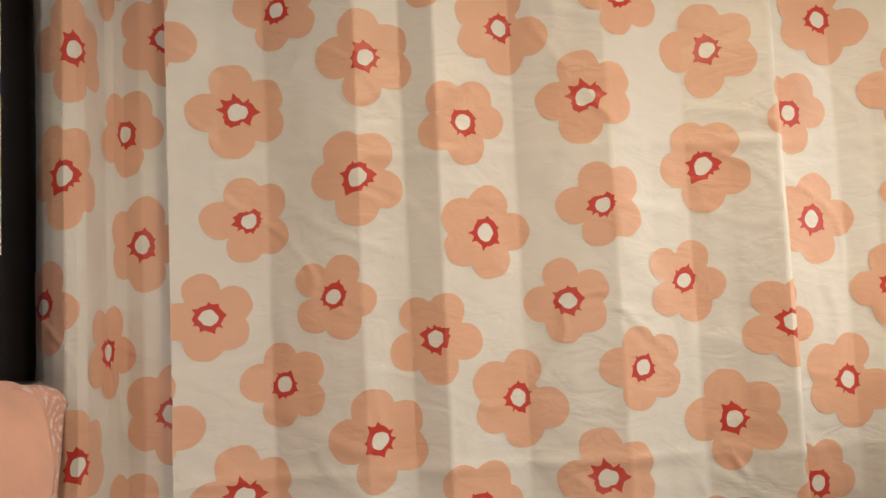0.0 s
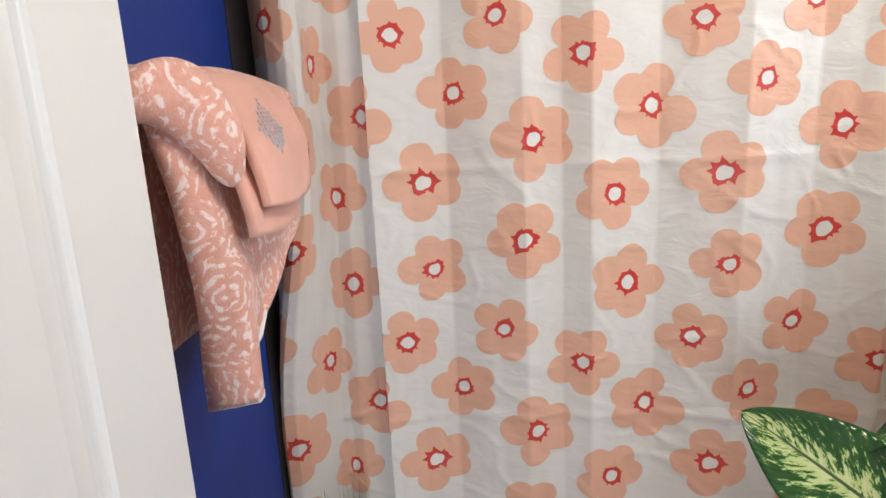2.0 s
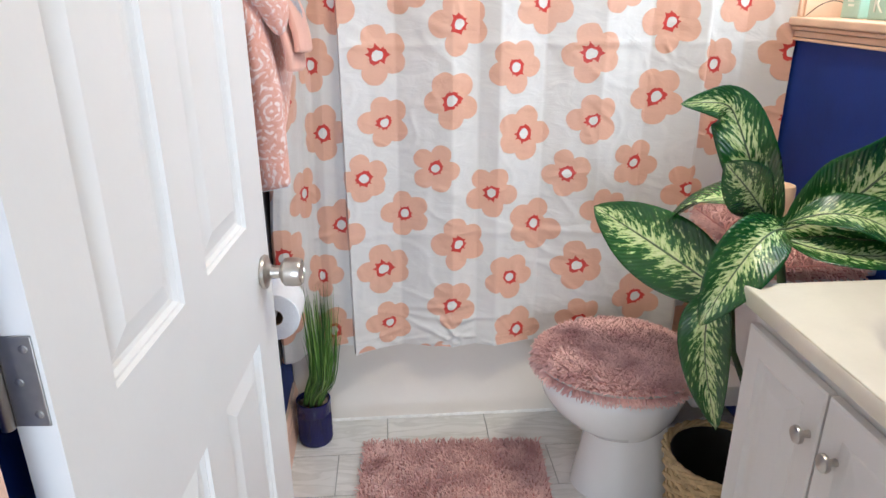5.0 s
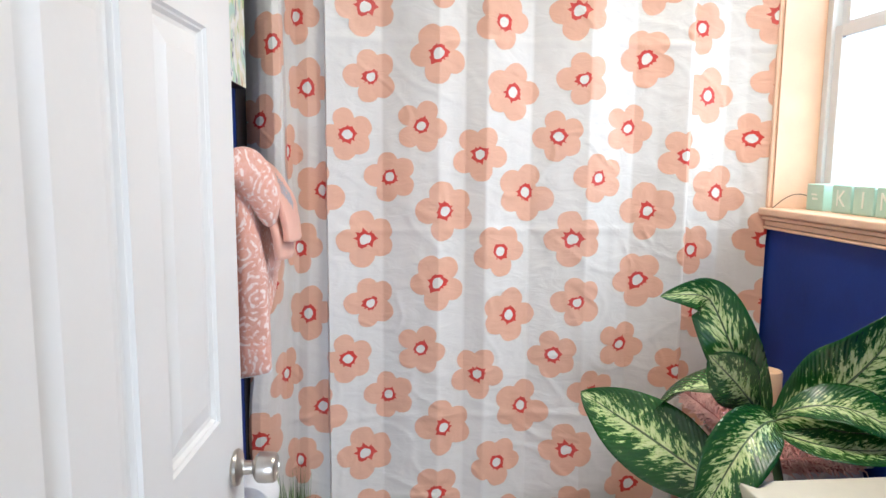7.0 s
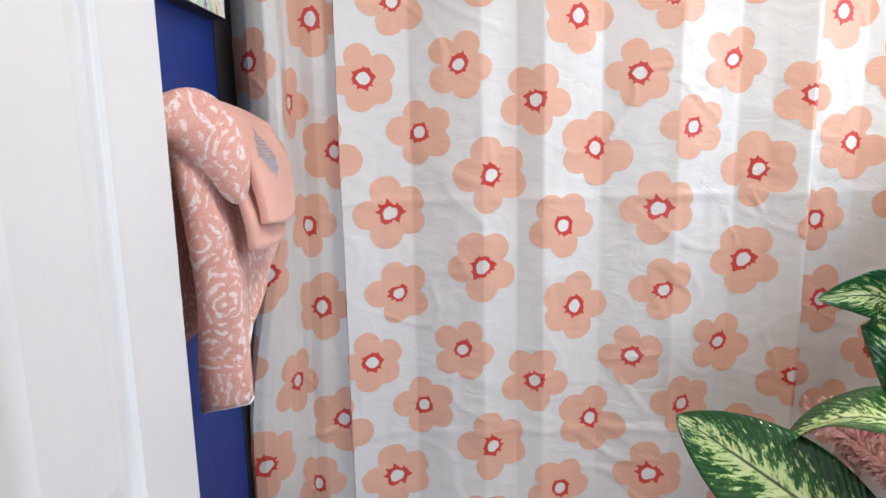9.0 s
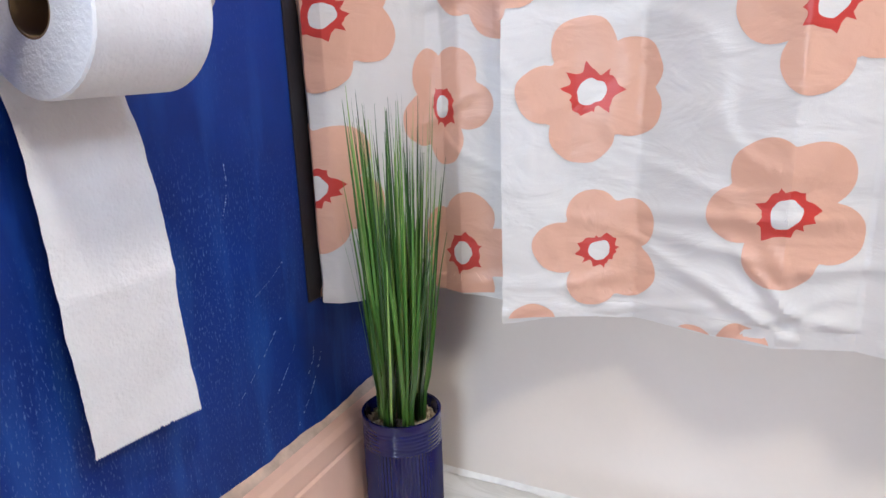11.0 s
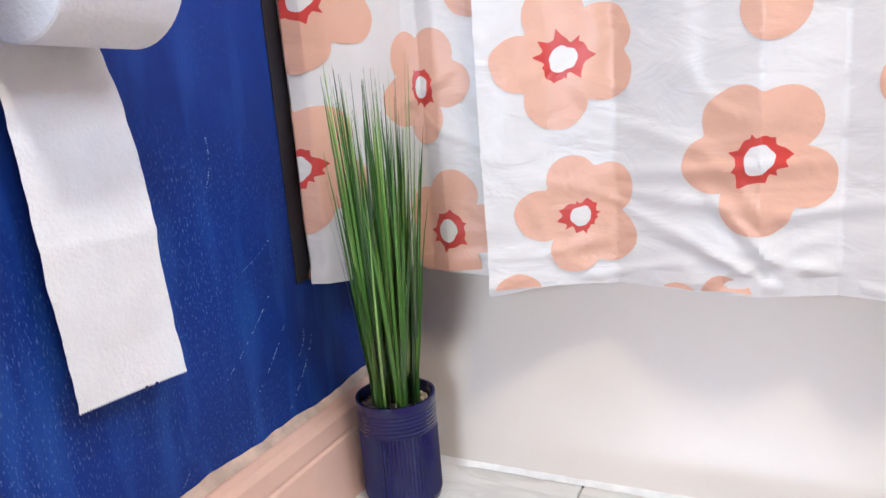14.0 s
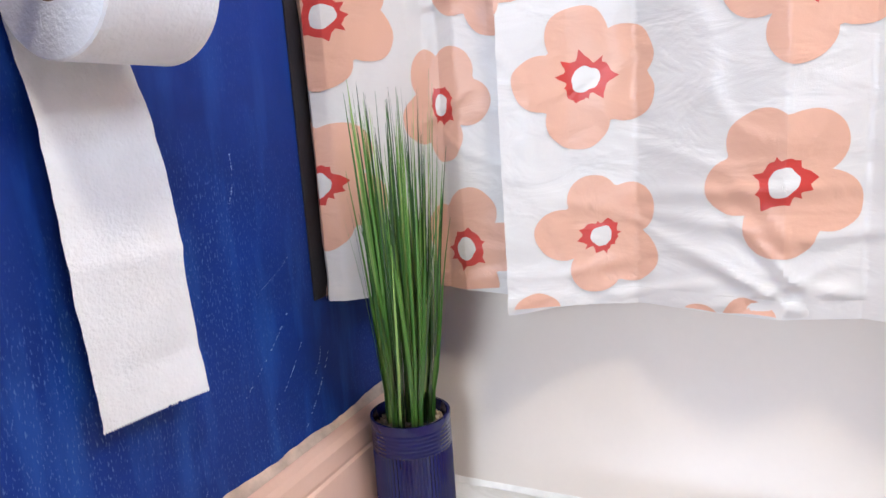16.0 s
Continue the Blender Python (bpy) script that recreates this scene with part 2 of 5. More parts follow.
def canvas_paint():
    """Loose abstract flowers in mint, cream, navy and coral."""
    m = bpy.data.materials.new("abstract_painting")
    m.use_nodes = True
    n, l = m.node_tree.nodes, m.node_tree.links
    b = n["Principled BSDF"]
    b.inputs["Roughness"].default_value = 0.6
    tc = n.new("ShaderNodeTexCoord")
    col = None
    for sc, lo, hi, c in ((7, 0.45, 0.55, (0.80, 0.76, 0.58)), (11, 0.55, 0.62, (0.50, 0.62, 0.25)), (9, 0.60, 0.66, (0.72, 0.25, 0.17)),
                          (14, 0.56, 0.60, (0.85, 0.85, 0.80)), (21, 0.60, 0.63, (0.05, 0.07, 0.22))):
        t = n.new("ShaderNodeTexNoise")
        t.inputs["Scale"].default_value, t.inputs["Detail"].default_value, t.inputs["Distortion"].default_value = sc, 3, 1.2
        mp = n.new("ShaderNodeMapping")
        mp.inputs["Location"].default_value, mp.inputs["Rotation"].default_value = (sc, sc * 2, 0), (sc * 0.1, 0, 0)
        mp.inputs["Scale"].default_value = (1, 1.2, 0.8)
        l.new(tc.outputs["Object"], mp.inputs["Vector"])
        l.new(mp.outputs[0], t.inputs["Vector"])
        r = ramp(n, [(lo, (0, 0, 0)), (hi, (1, 1, 1))])
        l.new(t.outputs["Fac"], r.inputs[0])
        mix = n.new("ShaderNodeMix")
        mix.data_type = "RGBA"
        l.new(r.outputs[0], mix.inputs["Factor"])
        if col is None:
            mix.inputs["A"].default_value = (0.52, 0.70, 0.60, 1)
        else:
            l.new(col, mix.inputs["A"])
        mix.inputs["B"].default_value = (*c, 1)
        col = mix.outputs["Result"]
    l.new(col, b.inputs["Base Color"])
    return m


def blade_green():
    """Grass blades; every blade takes its own tone."""
    m = mat("grass_blade", (0.05, 0.14, 0.03), 0.38, bump=0.0)
    n, l = m.node_tree.nodes, m.node_tree.links
    geo = n.new("ShaderNodeNewGeometry")
    r = ramp(n, [(0.0, (0.010, 0.034, 0.007)), (0.35, (0.050, 0.140, 0.018)), (0.7, (0.16, 0.33, 0.050)), (1.0, (0.42, 0.56, 0.17))])
    l.new(geo.outputs["Random Per Island"], r.inputs[0])
    l.new(r.outputs[0], n["Principled BSDF"].inputs["Base Color"])
    return m


NAVY = wall_paint()
WHITE_PAINT = mat("white_gloss_paint", (0.80, 0.80, 0.79), 0.38, var=0.03, scale=3, bump=0.06, bump_scale=160)
CEILING = mat("ceiling_white", (0.80, 0.79, 0.77), 0.8, var=0.03)
HALL = mat("hall_wall", (0.74, 0.73, 0.70), 0.8, var=0.04)
PEACH = mat("peach_trim_paint", (0.86, 0.58, 0.45), 0.45, var=0.06, scale=7, bump=0.1, bump_scale=70)
SCRAPED = mat("scraped_caulk", (0.62, 0.47, 0.37), 0.8, var=0.3, scale=25, bump=0.5)
CREAM_WOOD = mat("peach_cream_trim", (0.82, 0.56, 0.38), 0.5, var=0.08, scale=10, bump=0.12)
ACRYLIC = mat("white_tub_enamel", (0.75, 0.68, 0.60), 0.30, var=0.04, scale=4, bump=0.02)
PORCELAIN = mat("porcelain", (0.78, 0.76, 0.74), 0.12, var=0.03, bump=0.0)
CAULK = mat("white_caulk", (0.82, 0.80, 0.76), 0.7, var=0.1, scale=40, bump=0.6)
TILE = tile_stone()
GROUT = mat("grey_grout", (0.44, 0.43, 0.40), 0.9, var=0.15, scale=30)
CURTAIN_WHITE = satin("curtain_white", (0.80, 0.77, 0.73))
PETAL = satin("print_peach", (0.80, 0.47, 0.33))
PRINT_RED = satin("print_red", (0.62, 0.055, 0.04))
PRINT_CENTRE = satin("print_white", (0.82, 0.79, 0.74))
NICKEL = mat("brushed_nickel", (0.55, 0.52, 0.48), 0.32, metal=1.0, var=0.06, scale=30, bump=0.05)
STEEL = mat("hinge_steel", (0.42, 0.42, 0.41), 0.45, metal=1.0, var=0.12, scale=40, bump=0.1)
COUNTER = mat("cream_counter", (0.82, 0.77, 0.65), 0.22, var=0.05, scale=8, bump=0.02)
CABINET = mat("white_cabinet", (0.78, 0.77, 0.75), 0.4, var=0.03, scale=3, bump=0.05, bump_scale=120)
PAPER = mat("tissue_paper", (0.86, 0.86, 0.86), 0.95, var=0.03, scale=40, fine=300, bump=0.6, bump_scale=260, spec=0.1)
CARD = mat("cardboard_core", (0.22, 0.14, 0.07), 0.9, var=0.15)
GLAZE = mat("navy_glaze", (0.009, 0.010, 0.078), 0.08, var=0.2, scale=12, bump=0.04)
GRASS = blade_green()
SCUFF = mat("chalky_scuff", (0.34, 0.44, 0.66), 0.8, var=0.3, scale=90)
PEBBLE = mat("pebble", (0.42, 0.33, 0.22), 0.7, var=0.45, scale=70, bump=0.3)
LEAF = leaf_green()
STEM = mat("leaf_stem", (0.05, 0.10, 0.03), 0.5, var=0.3, scale=30)
SHAG = mat("pink_shag", (0.80, 0.42, 0.40), 0.95, var=0.38, scale=11, fine=60, bump=0.0, spec=0.1, col2=(0.94, 0.66, 0.60))
SHAG_BASE = mat("shag_backing", (0.54, 0.25, 0.23), 0.95, var=0.2, scale=30)
TERRY, TERRY_PLAIN = terry("terry_scrolls", True), terry("terry_plain", False)
THREAD = mat("silver_thread", (0.42, 0.44, 0.50), 0.35, metal=0.4, var=0.3, scale=150, bump=0.4)
WICKER = mat("wicker", (0.52, 0.38, 0.20), 0.7, var=0.3, scale=30, bump=0.4)
BLACK = mat("black_liner", (0.012, 0.012, 0.012), 0.4, var=0.2, scale=20, bump=0.3)
WAX = mat("candle_wax", (0.85, 0.62, 0.40), 0.4, var=0.05, bump=0.05)
MINT = mat("mint_block", (0.45, 0.66, 0.56), 0.5, var=0.06, scale=20)
LETTER = mat("pale_letter", (0.80, 0.86, 0.78), 0.5, var=0.02)
VINYL = mat("white_vinyl", (0.74, 0.76, 0.77), 0.35, var=0.02)
CANVAS, DARK_EDGE = canvas_paint(), mat("dark_canvas_edge", (0.02, 0.02, 0.03), 0.6)
ROD = mat("rod_metal", (0.3, 0.28, 0.26), 0.3, metal=1.0, var=0.05)
SOIL = mat("soil", (0.06, 0.045, 0.03), 0.9, var=0.4, scale=60, bump=0.6)
GLASS = bpy.data.materials.new("window_glass")
GLASS.use_nodes = True
GLASS.node_tree.nodes["Principled BSDF"].inputs["Transmission Weight"].default_value = 1.0
GLASS.node_tree.nodes["Principled BSDF"].inputs["Roughness"].default_value = 0.02
OUTSIDE = bpy.data.materials.new("bright_overcast_outside")
OUTSIDE.use_nodes = True
on = OUTSIDE.node_tree
em = on.nodes.new("ShaderNodeEmission")
em.inputs[0].default_value, em.inputs[1].default_value = (0.93, 0.97, 1.0, 1), 2.2
on.links.new(em.outputs[0], on.nodes["Material Output"].inputs["Surface"])


# ---- mesh helpers ----
def finish(bm, name, material, smooth=None):
    me = bpy.data.meshes.new(name)
    bm.normal_update()
    bm.to_mesh(me)
    bm.free()
    for m in material if isinstance(material, (list, tuple)) else (material,):
        me.materials.append(m)
    if smooth is not None:
        me.polygons.foreach_set("use_smooth", [True] * len(me.polygons))
        me.set_sharp_from_angle(angle=radians(smooth))
    return me


def part(name, bm, material, parent=None, label="", smooth=None):
    ob = new(name, finish(bm, name, material, smooth))
    ob.parent = parent
    return tagged(ob, label)


def thing(name, label, category, at=(0, 0, 0), group="", rz=0.0):
    ob = new(name)
    ob.empty_display_size = 0.05
    ob.matrix_world = pose(*at, 0, 0, rz)
    return tagged(ob, label, category, group)


def add_box(bm, a, b, bevel=0.0, segments=2):
    r = bmesh.ops.create_cube(bm, size=1)
    vs = r["verts"]
    for v in vs:
        v.co = Vector([(a[i] + b[i]) / 2 + v.co[i] * (b[i] - a[i]) for i in range(3)])
    if bevel:
        es = {e for v in vs for e in v.link_edges}
        bmesh.ops.bevel(bm, geom=list(es), offset=bevel, segments=segments, affect="EDGES", profile=0.5)
    return bm


def boxes(*specs, bevel=0.0):
    bm = bmesh.new()
    for a, b in specs:
        add_box(bm, a, b, bevel)
    return bm


def lathe(profile, segments=40, centre=(0, 0, 0), squash=(1, 1)):
    """A turned shape about z from (radius, height) pairs; ends with radius 0 close it."""
    bm = bmesh.new()
    rings = []
    for r, z in profile:
        if r < 1e-6:
            rings.append([bm.verts.new((centre[0], centre[1], centre[2] + z))])
        else:
            rings.append([bm.verts.new((centre[0] + r * squash[0] * math.cos(2 * math.pi * k / segments),
                                        centre[1] + r * squash[1] * math.sin(2 * math.pi * k / segments), centre[2] + z)) for k in range(segments)])
    for a, b in zip(rings, rings[1:]):
        for k in range(segments):
            k2 = (k + 1) % segments
            if len(a) == 1 and len(b) > 1:
                bm.faces.new((a[0], b[k2], b[k]))
            elif len(b) == 1 and len(a) > 1:
                bm.faces.new((a[k], a[k2], b[0]))
            elif len(a) > 1:
                bm.faces.new((a[k], a[k2], b[k2], b[k]))
    bmesh.ops.recalc_face_normals(bm, faces=bm.faces)
    return bm


def tube(points, radius, segments=10, bm=None, taper=None):
    bm = bm or bmesh.new()
    pts = [Vector(p) for p in points]
    rings = []
    for i, p in enumerate(pts):
        d = (pts[min(i + 1, len(pts) - 1)] - pts[max(i - 1, 0)]).normalized()
        u = d.orthogonal().normalized() if i == 0 else (u - d * u.dot(d)).normalized()
        w = d.cross(u)
        r = radius if taper is None else radius * (1 + (taper - 1) * i / (len(pts) - 1))
        rings.append([bm.verts.new(p + r * (math.cos(2 * math.pi * k / segments) * u + math.sin(2 * math.pi * k / segments) * w)) for k in range(segments)])
    for a, b in zip(rings, rings[1:]):
        for k in range(segments):
            bm.faces.new((a[k], a[(k + 1) % segments], b[(k + 1) % segments], b[k]))
    bm.faces.new(rings[0][::-1])
    bm.faces.new(rings[-1])
    return bm


def sheet(fn, nu, nv, uv=False):
    """A grid of fn(a, b), a and b from 0 to 1."""
    bm = bmesh.new()
    g = [[bm.verts.new(fn(i / nu, j / nv)) for j in range(nv + 1)] for i in range(nu + 1)]
    lay = bm.loops.layers.uv.new("UVMap") if uv else None
    for i in range(nu):
        for j in range(nv):
            f = bm.faces.new((g[i][j], g[i + 1][j], g[i + 1][j + 1], g[i][j + 1]))
            if uv:
                for lp, (a, b) in zip(f.loops, ((i, j), (i + 1, j), (i + 1, j + 1), (i, j + 1))):
                    lp[lay].uv = (2 * a / nu - 1, b / nv)
    return bm


def bez(points, t):
    pts = [Vector(p) for p in points]
    while len(pts) > 1:
        pts = [a.lerp(b, t) for a, b in zip(pts, pts[1:])]
    return pts[0]


def thick(ob, d, offset=0.0):
    m = ob.modifiers.new("thickness", "SOLIDIFY")
    m.thickness, m.offset = d, offset
    return ob


def structure(name, bm, material, label="", smooth=None):
    return tagged(part(name, bm, material, None, label, smooth), kind="structure")


# ---- room shell ----
EAST, TUB_Y, SOUTH = 1.52, 0.06, -1.50
CEIL = 2.42
structure("wall_west", boxes(((-0.12, SOUTH - 0.12, 0), (0, 0.86, CEIL))), NAVY, "deep blue painted wall with chalky scuffs")
structure("wall_north", boxes(((-0.12, 0.86, 0), (EAST + 0.17, 0.98, CEIL))), HALL, "plain wall behind the bathtub")
WY0, WY1, WZ0, WZ1 = -0.72, -0.028, 1.325, 2.12
structure("wall_east", boxes(((EAST, SOUTH - 0.12, 0), (EAST + 0.17, 0.86, WZ0 - 0.03)), ((EAST, SOUTH - 0.12, WZ1), (EAST + 0.17, 0.86, CEIL)),
                             ((EAST, WY1, WZ0 - 0.03), (EAST + 0.17, 0.86, WZ1)), ((EAST, SOUTH - 0.12, WZ0 - 0.03), (EAST + 0.17, WY0, WZ1))), NAVY,
          "deep blue painted wall round a window")
DX0, DX1 = 0.045, 0.825
structure("wall_south", boxes(((DX1, SOUTH - 0.12, 0), (EAST, SOUTH, CEIL)), ((0, SOUTH - 0.12, 2.06), (DX1, SOUTH, CEIL)), ((0, SOUTH - 0.12, 0), (DX0 - 0.02, SOUTH, 2.06))),
          NAVY, "deep blue wall round the doorway")
structure("ceiling", boxes(((-0.12, SOUTH - 0.12, CEIL), (EAST + 0.17, 0.98, CEIL + 0.1))), CEILING)
structure("floor", boxes(((-0.12, SOUTH - 0.12, -0.12), (EAST + 0.17, 0.98, -0.004))), GROUT, "grey grout under marbled tiles")
structure("hall_floor", boxes(((-1.2, -4.2, -0.12), (2.4, SOUTH - 0.12, -0.002))), mat("hall_boards", (0.30, 0.19, 0.11), 0.4, var=0.2))
structure("wall_hall", boxes(((-1.3, -4.2, 0), (-1.2, SOUTH - 0.12, CEIL)), ((2.4, -4.2, 0), (2.5, SOUTH - 0.12, CEIL)), ((-1.3, -4.3, 0), (2.5, -4.2, CEIL)),
                             ((-1.2, SOUTH - 0.122, 0), (-0.12, SOUTH - 0.02, CEIL)), ((EAST + 0.17, SOUTH - 0.122, 0), (2.4, SOUTH - 0.02, CEIL))), HALL)
structure("hall_ceiling", boxes(((-1.3, -4.3, CEIL), (2.5, SOUTH - 0.12, CEIL + 0.1))), CEILING)


def door_lining():
    bm = boxes(((DX1 - 0.018, SOUTH - 0.125, 0), (DX1, SOUTH + 0.005, 2.06)), ((DX0 - 0.02, SOUTH - 0.125, 0), (DX0 - 0.002, SOUTH + 0.005, 2.06)),
               ((DX0 - 0.002, SOUTH - 0.125, 2.042), (DX1 - 0.018, SOUTH + 0.005, 2.06)), bevel=0.002)
    for y in (SOUTH + 0.001, SOUTH - 0.139):
        add_box(bm, (DX1 - 0.008, y, 0), (DX1 + 0.055, y + 0.018, 2.12), 0.004)
    add_box(bm, (-0.06, SOUTH - 0.139, 0), (DX0 - 0.012, SOUTH - 0.121, 2.12), 0.004)
    return structure("door_trim", bm, PEACH, "peach painted door lining and casing, patchily scraped")


door_lining()


def window():
    w = tagged(new("window_1"), "white double-hung window, bright daylight behind", kind="structure")
    f = 0.035
    x0, x1 = EAST + 0.135, EAST + 0.17
    zm = 1.84
    part("window_frame", boxes(((x0 - 0.01, WY1 - f, WZ0), (x1, WY1, WZ1)), ((x0 - 0.01, WY0, WZ0), (x1, WY0 + f, WZ1)), ((x0 - 0.01, WY0 + f, WZ1 - f), (x1, WY1 - f, WZ1)),
                               ((x0 - 0.01, WY0 + f, WZ0), (x1, WY1 - f, WZ0 + f)), bevel=0.003), VINYL, w)
    s = 0.032
    a, b = WY0 + f, WY1 - f
    for z0, z1, dx in ((WZ0 + f, zm, 0.0), (zm - 0.02, WZ1 - f, 0.018)):
        part("sash", boxes(((x0 + dx, a, z0), (x0 + dx + 0.016, a + s, z1)), ((x0 + dx, b - s, z0), (x0 + dx + 0.016, b, z1)),
                           ((x0 + dx, a + s, z0), (x0 + dx + 0.016, b - s, z0 + s)), ((x0 + dx, a + s, z1 - s), (x0 + dx + 0.016, b - s, z1)), bevel=0.002), VINYL, w)
        p = part("pane", boxes(((x0 + dx + 0.006, a + s, z0 + s), (x0 + dx + 0.010, b - s, z1 - s))), GLASS, w)
        p.visible_shadow = False
    # reveal boards, stool, apron and casing
    part("reveal", boxes(((EAST - 0.002, WY1 - 0.012, WZ0), (x0 - 0.01, WY1 + 0.0, WZ1)), ((EAST - 0.002, WY0, WZ0), (x0 - 0.01, WY0 + 0.012, WZ1)),
                         ((EAST - 0.002, WY0 + 0.012, WZ1 - 0.012), (x0 - 0.01, WY1 - 0.012, WZ1)), bevel=0.001), CREAM_WOOD, w)
    part("window_sill", boxes(((EAST - 0.030, WY0 - 0.05, WZ0 - 0.022), (x0, WY1 + 0.035, WZ0)), bevel=0.005), CREAM_WOOD, w, "peach painted window stool")
    bm = bmesh.new()
    for z0, z1, d in ((WZ0 - 0.034, WZ0 - 0.024, 0.022), (WZ0 - 0.052, WZ0 - 0.036, 0.014), (WZ0 - 0.062, WZ0 - 0.054, 0.018)):
        add_box(bm, (EAST - d, WY0 - 0.045, z0), (EAST, WY1 + 0.03, z1), 0.003)
    part("apron", bm, CREAM_WOOD, w)
    bm = bmesh.new()
    for y0, y1 in ((WY1 - 0.006, WY1 + 0.05), (WY0 - 0.05, WY0 + 0.006)):
        add_box(bm, (EAST - 0.014, y0, WZ0), (EAST, y1, WZ1 + 0.05), 0.004)
        add_box(bm, (EAST - 0.020, y0 + 0.014, WZ0), (EAST - 0.012, y1 - 0.014, WZ1 + 0.05), 0.003)
    add_box(bm, (EAST - 0.014, WY0 - 0.05, WZ1 - 0.006), (EAST, WY1 + 0.05, WZ1 + 0.055), 0.004)
    part("casing", bm, CREAM_WOOD, w)
    bd = structure("backdrop", sheet(lambda a, b: (2.6, -2.6 + 4.2 * a, 0.2 + 3.6 * b), 1, 1), OUTSIDE, "white overcast daylight outside")
    bd.visible_shadow = False


window()


def baseboard(name, a, b):
    """Moulded board from a to b along a wall; the room lies to the left of the way from a to b."""
    d = (Vector(b) - Vector(a)).to_3d()
    u, L = d.normalized(), d.length
    nrm = Vector((-u.y, u.x, 0))
    prof = [(0, 0), (0.013, 0), (0.013, 0.098), (0.010, 0.102), (0.012, 0.108), (0.012, 0.132), (0.008, 0.142), (0.006, 0.156), (0.0, 0.160)]
    bm = bmesh.new()
    ends = [[bm.verts.new(Vector((*a, 0)) + u * s + nrm * (o + 0.0) + Vector((0, 0, z))) for o, z in prof] for s in (0, L)]
    for i in range(len(prof) - 1):
        bm.faces.new((ends[0][i], ends[0][i + 1], ends[1][i + 1], ends[1][i]))
    bm.faces.new(ends[0][::-1])
    bm.faces.new(ends[1])
    bmesh.ops.recalc_face_normals(bm, faces=bm.faces)
    return structure(name, bm, PEACH, "peach painted moulded baseboard")


baseboard("baseboard", (0.0, TUB_Y - 0.001), (0.0, SOUTH + 0.001))
# thin dark strip on the blue wall, from hem height to the ceiling
structure("wall_strip", boxes(((0.0, -0.130, 0.335), (0.0025, TUB_Y - 0.002, CEIL - 0.002)), bevel=0.0008), mat("dark_strip", (0.018, 0.016, 0.019), 0.42, var=0.3, scale=8, bump=0.2), "dark upright strip on the wall beside the bathtub")
bm = sheet(lambda a, b: (0.0015 + 0.006 * (1 - b), TUB_Y - 0.002 - 1.5 * a, 0.157 + b * (0.012 + 0.007 * noise.noise(Vector((a * 14, 0, 0))) + 0.003 * noise.noise(Vector((a * 70, 2, 0))))), 160, 2)
structure("caulk_line", bm, SCRAPED, "uneven scraped paint line above the baseboard")


def scuffs():
    """Broken chalky scratches low on the blue wall."""
    rng = random.Random(21)
    bm = bmesh.new()
    for (ya, za), (yb, zb) in (((-0.173, 0.180), (-0.112, 0.262)), ((-0.237, 0.215), (-0.160, 0.298)), ((-0.280, 0.255), (-0.185, 0.336)), ((-0.236, 0.370), (-0.172, 0.402)),
                               ((-0.370, 0.168), (-0.342, 0.190)), ((-0.262, 0.470), (-0.250, 0.530)), ((-0.150, 0.235), (-0.128, 0.275))):
        n = 34
        for k in range(n):
            if rng.random() < 0.45:
                continue
            f, g = k / n, (k + rng.uniform(0.3, 0.9)) / n
            bow = 0.006 * math.sin(f * 3.1)
            w = rng.uniform(0.0004, 0.0011)
            q = [(ya + (yb - ya) * t + d + bow, za + (zb - za) * t) for t, d in ((f, -w), (g, -w), (g, w), (f, w))]
            bm.faces.new([bm.verts.new((0.0008, y + rng.uniform(-0.0006, 0.0006), z)) for y, z in q])
    tagged(part("scuff_marks", bm, SCUFF, bpy.data.objects["wall_west"], "pale chalky scratches"), kind="stuff")


scuffs()


# ---- bathtub ----
def bathtub():
    t = thing("bathtub", "white enamelled bathtub with a plain apron", "bathtub")
    bm = bmesh.new()
    x0, x1 = 0.001, EAST - 0.001
    prof = [(0.0, 0.0), (0.0, 0.062), (0.008, 0.074), (0.010, 0.30), (0.012, 0.355), (0.004, 0.366), (0.0, 0.375), (0.006, 0.392), (0.02, 0.40), (0.07, 0.40), (0.095, 0.385),
            (0.13, 0.16), (0.20, 0.09), (0.55, 0.09), (0.66, 0.16), (0.70, 0.385), (0.72, 0.40), (0.795, 0.40)]
    ends = [[bm.verts.new((x, TUB_Y + o, z)) for o, z in prof] for x in (x0, x1)]
    for i in range(len(prof) - 1):
        bm.faces.new((ends[0][i], ends[1][i], ends[1][i + 1], ends[0][i + 1]))
    for e in ends:
        bm.faces.new(e)
    bmesh.ops.recalc_face_normals(bm, faces=bm.faces)
    part("tub", bm, ACRYLIC, t, smooth=35)
    bm = sheet(lambda a, b: (0.014 + 1.49 * a, TUB_Y - (0.007 + 0.003 * noise.noise(Vector((a * 60, 5, 0)))) * (1 - b), 0.0008 + b * (0.007 + 0.002 * noise.noise(Vector((a * 50, 1, 0))))), 140, 1)
    part("caulk_bead", bm, CAULK, t, "ragged white caulk bead at the floor")
    return t


bathtub()


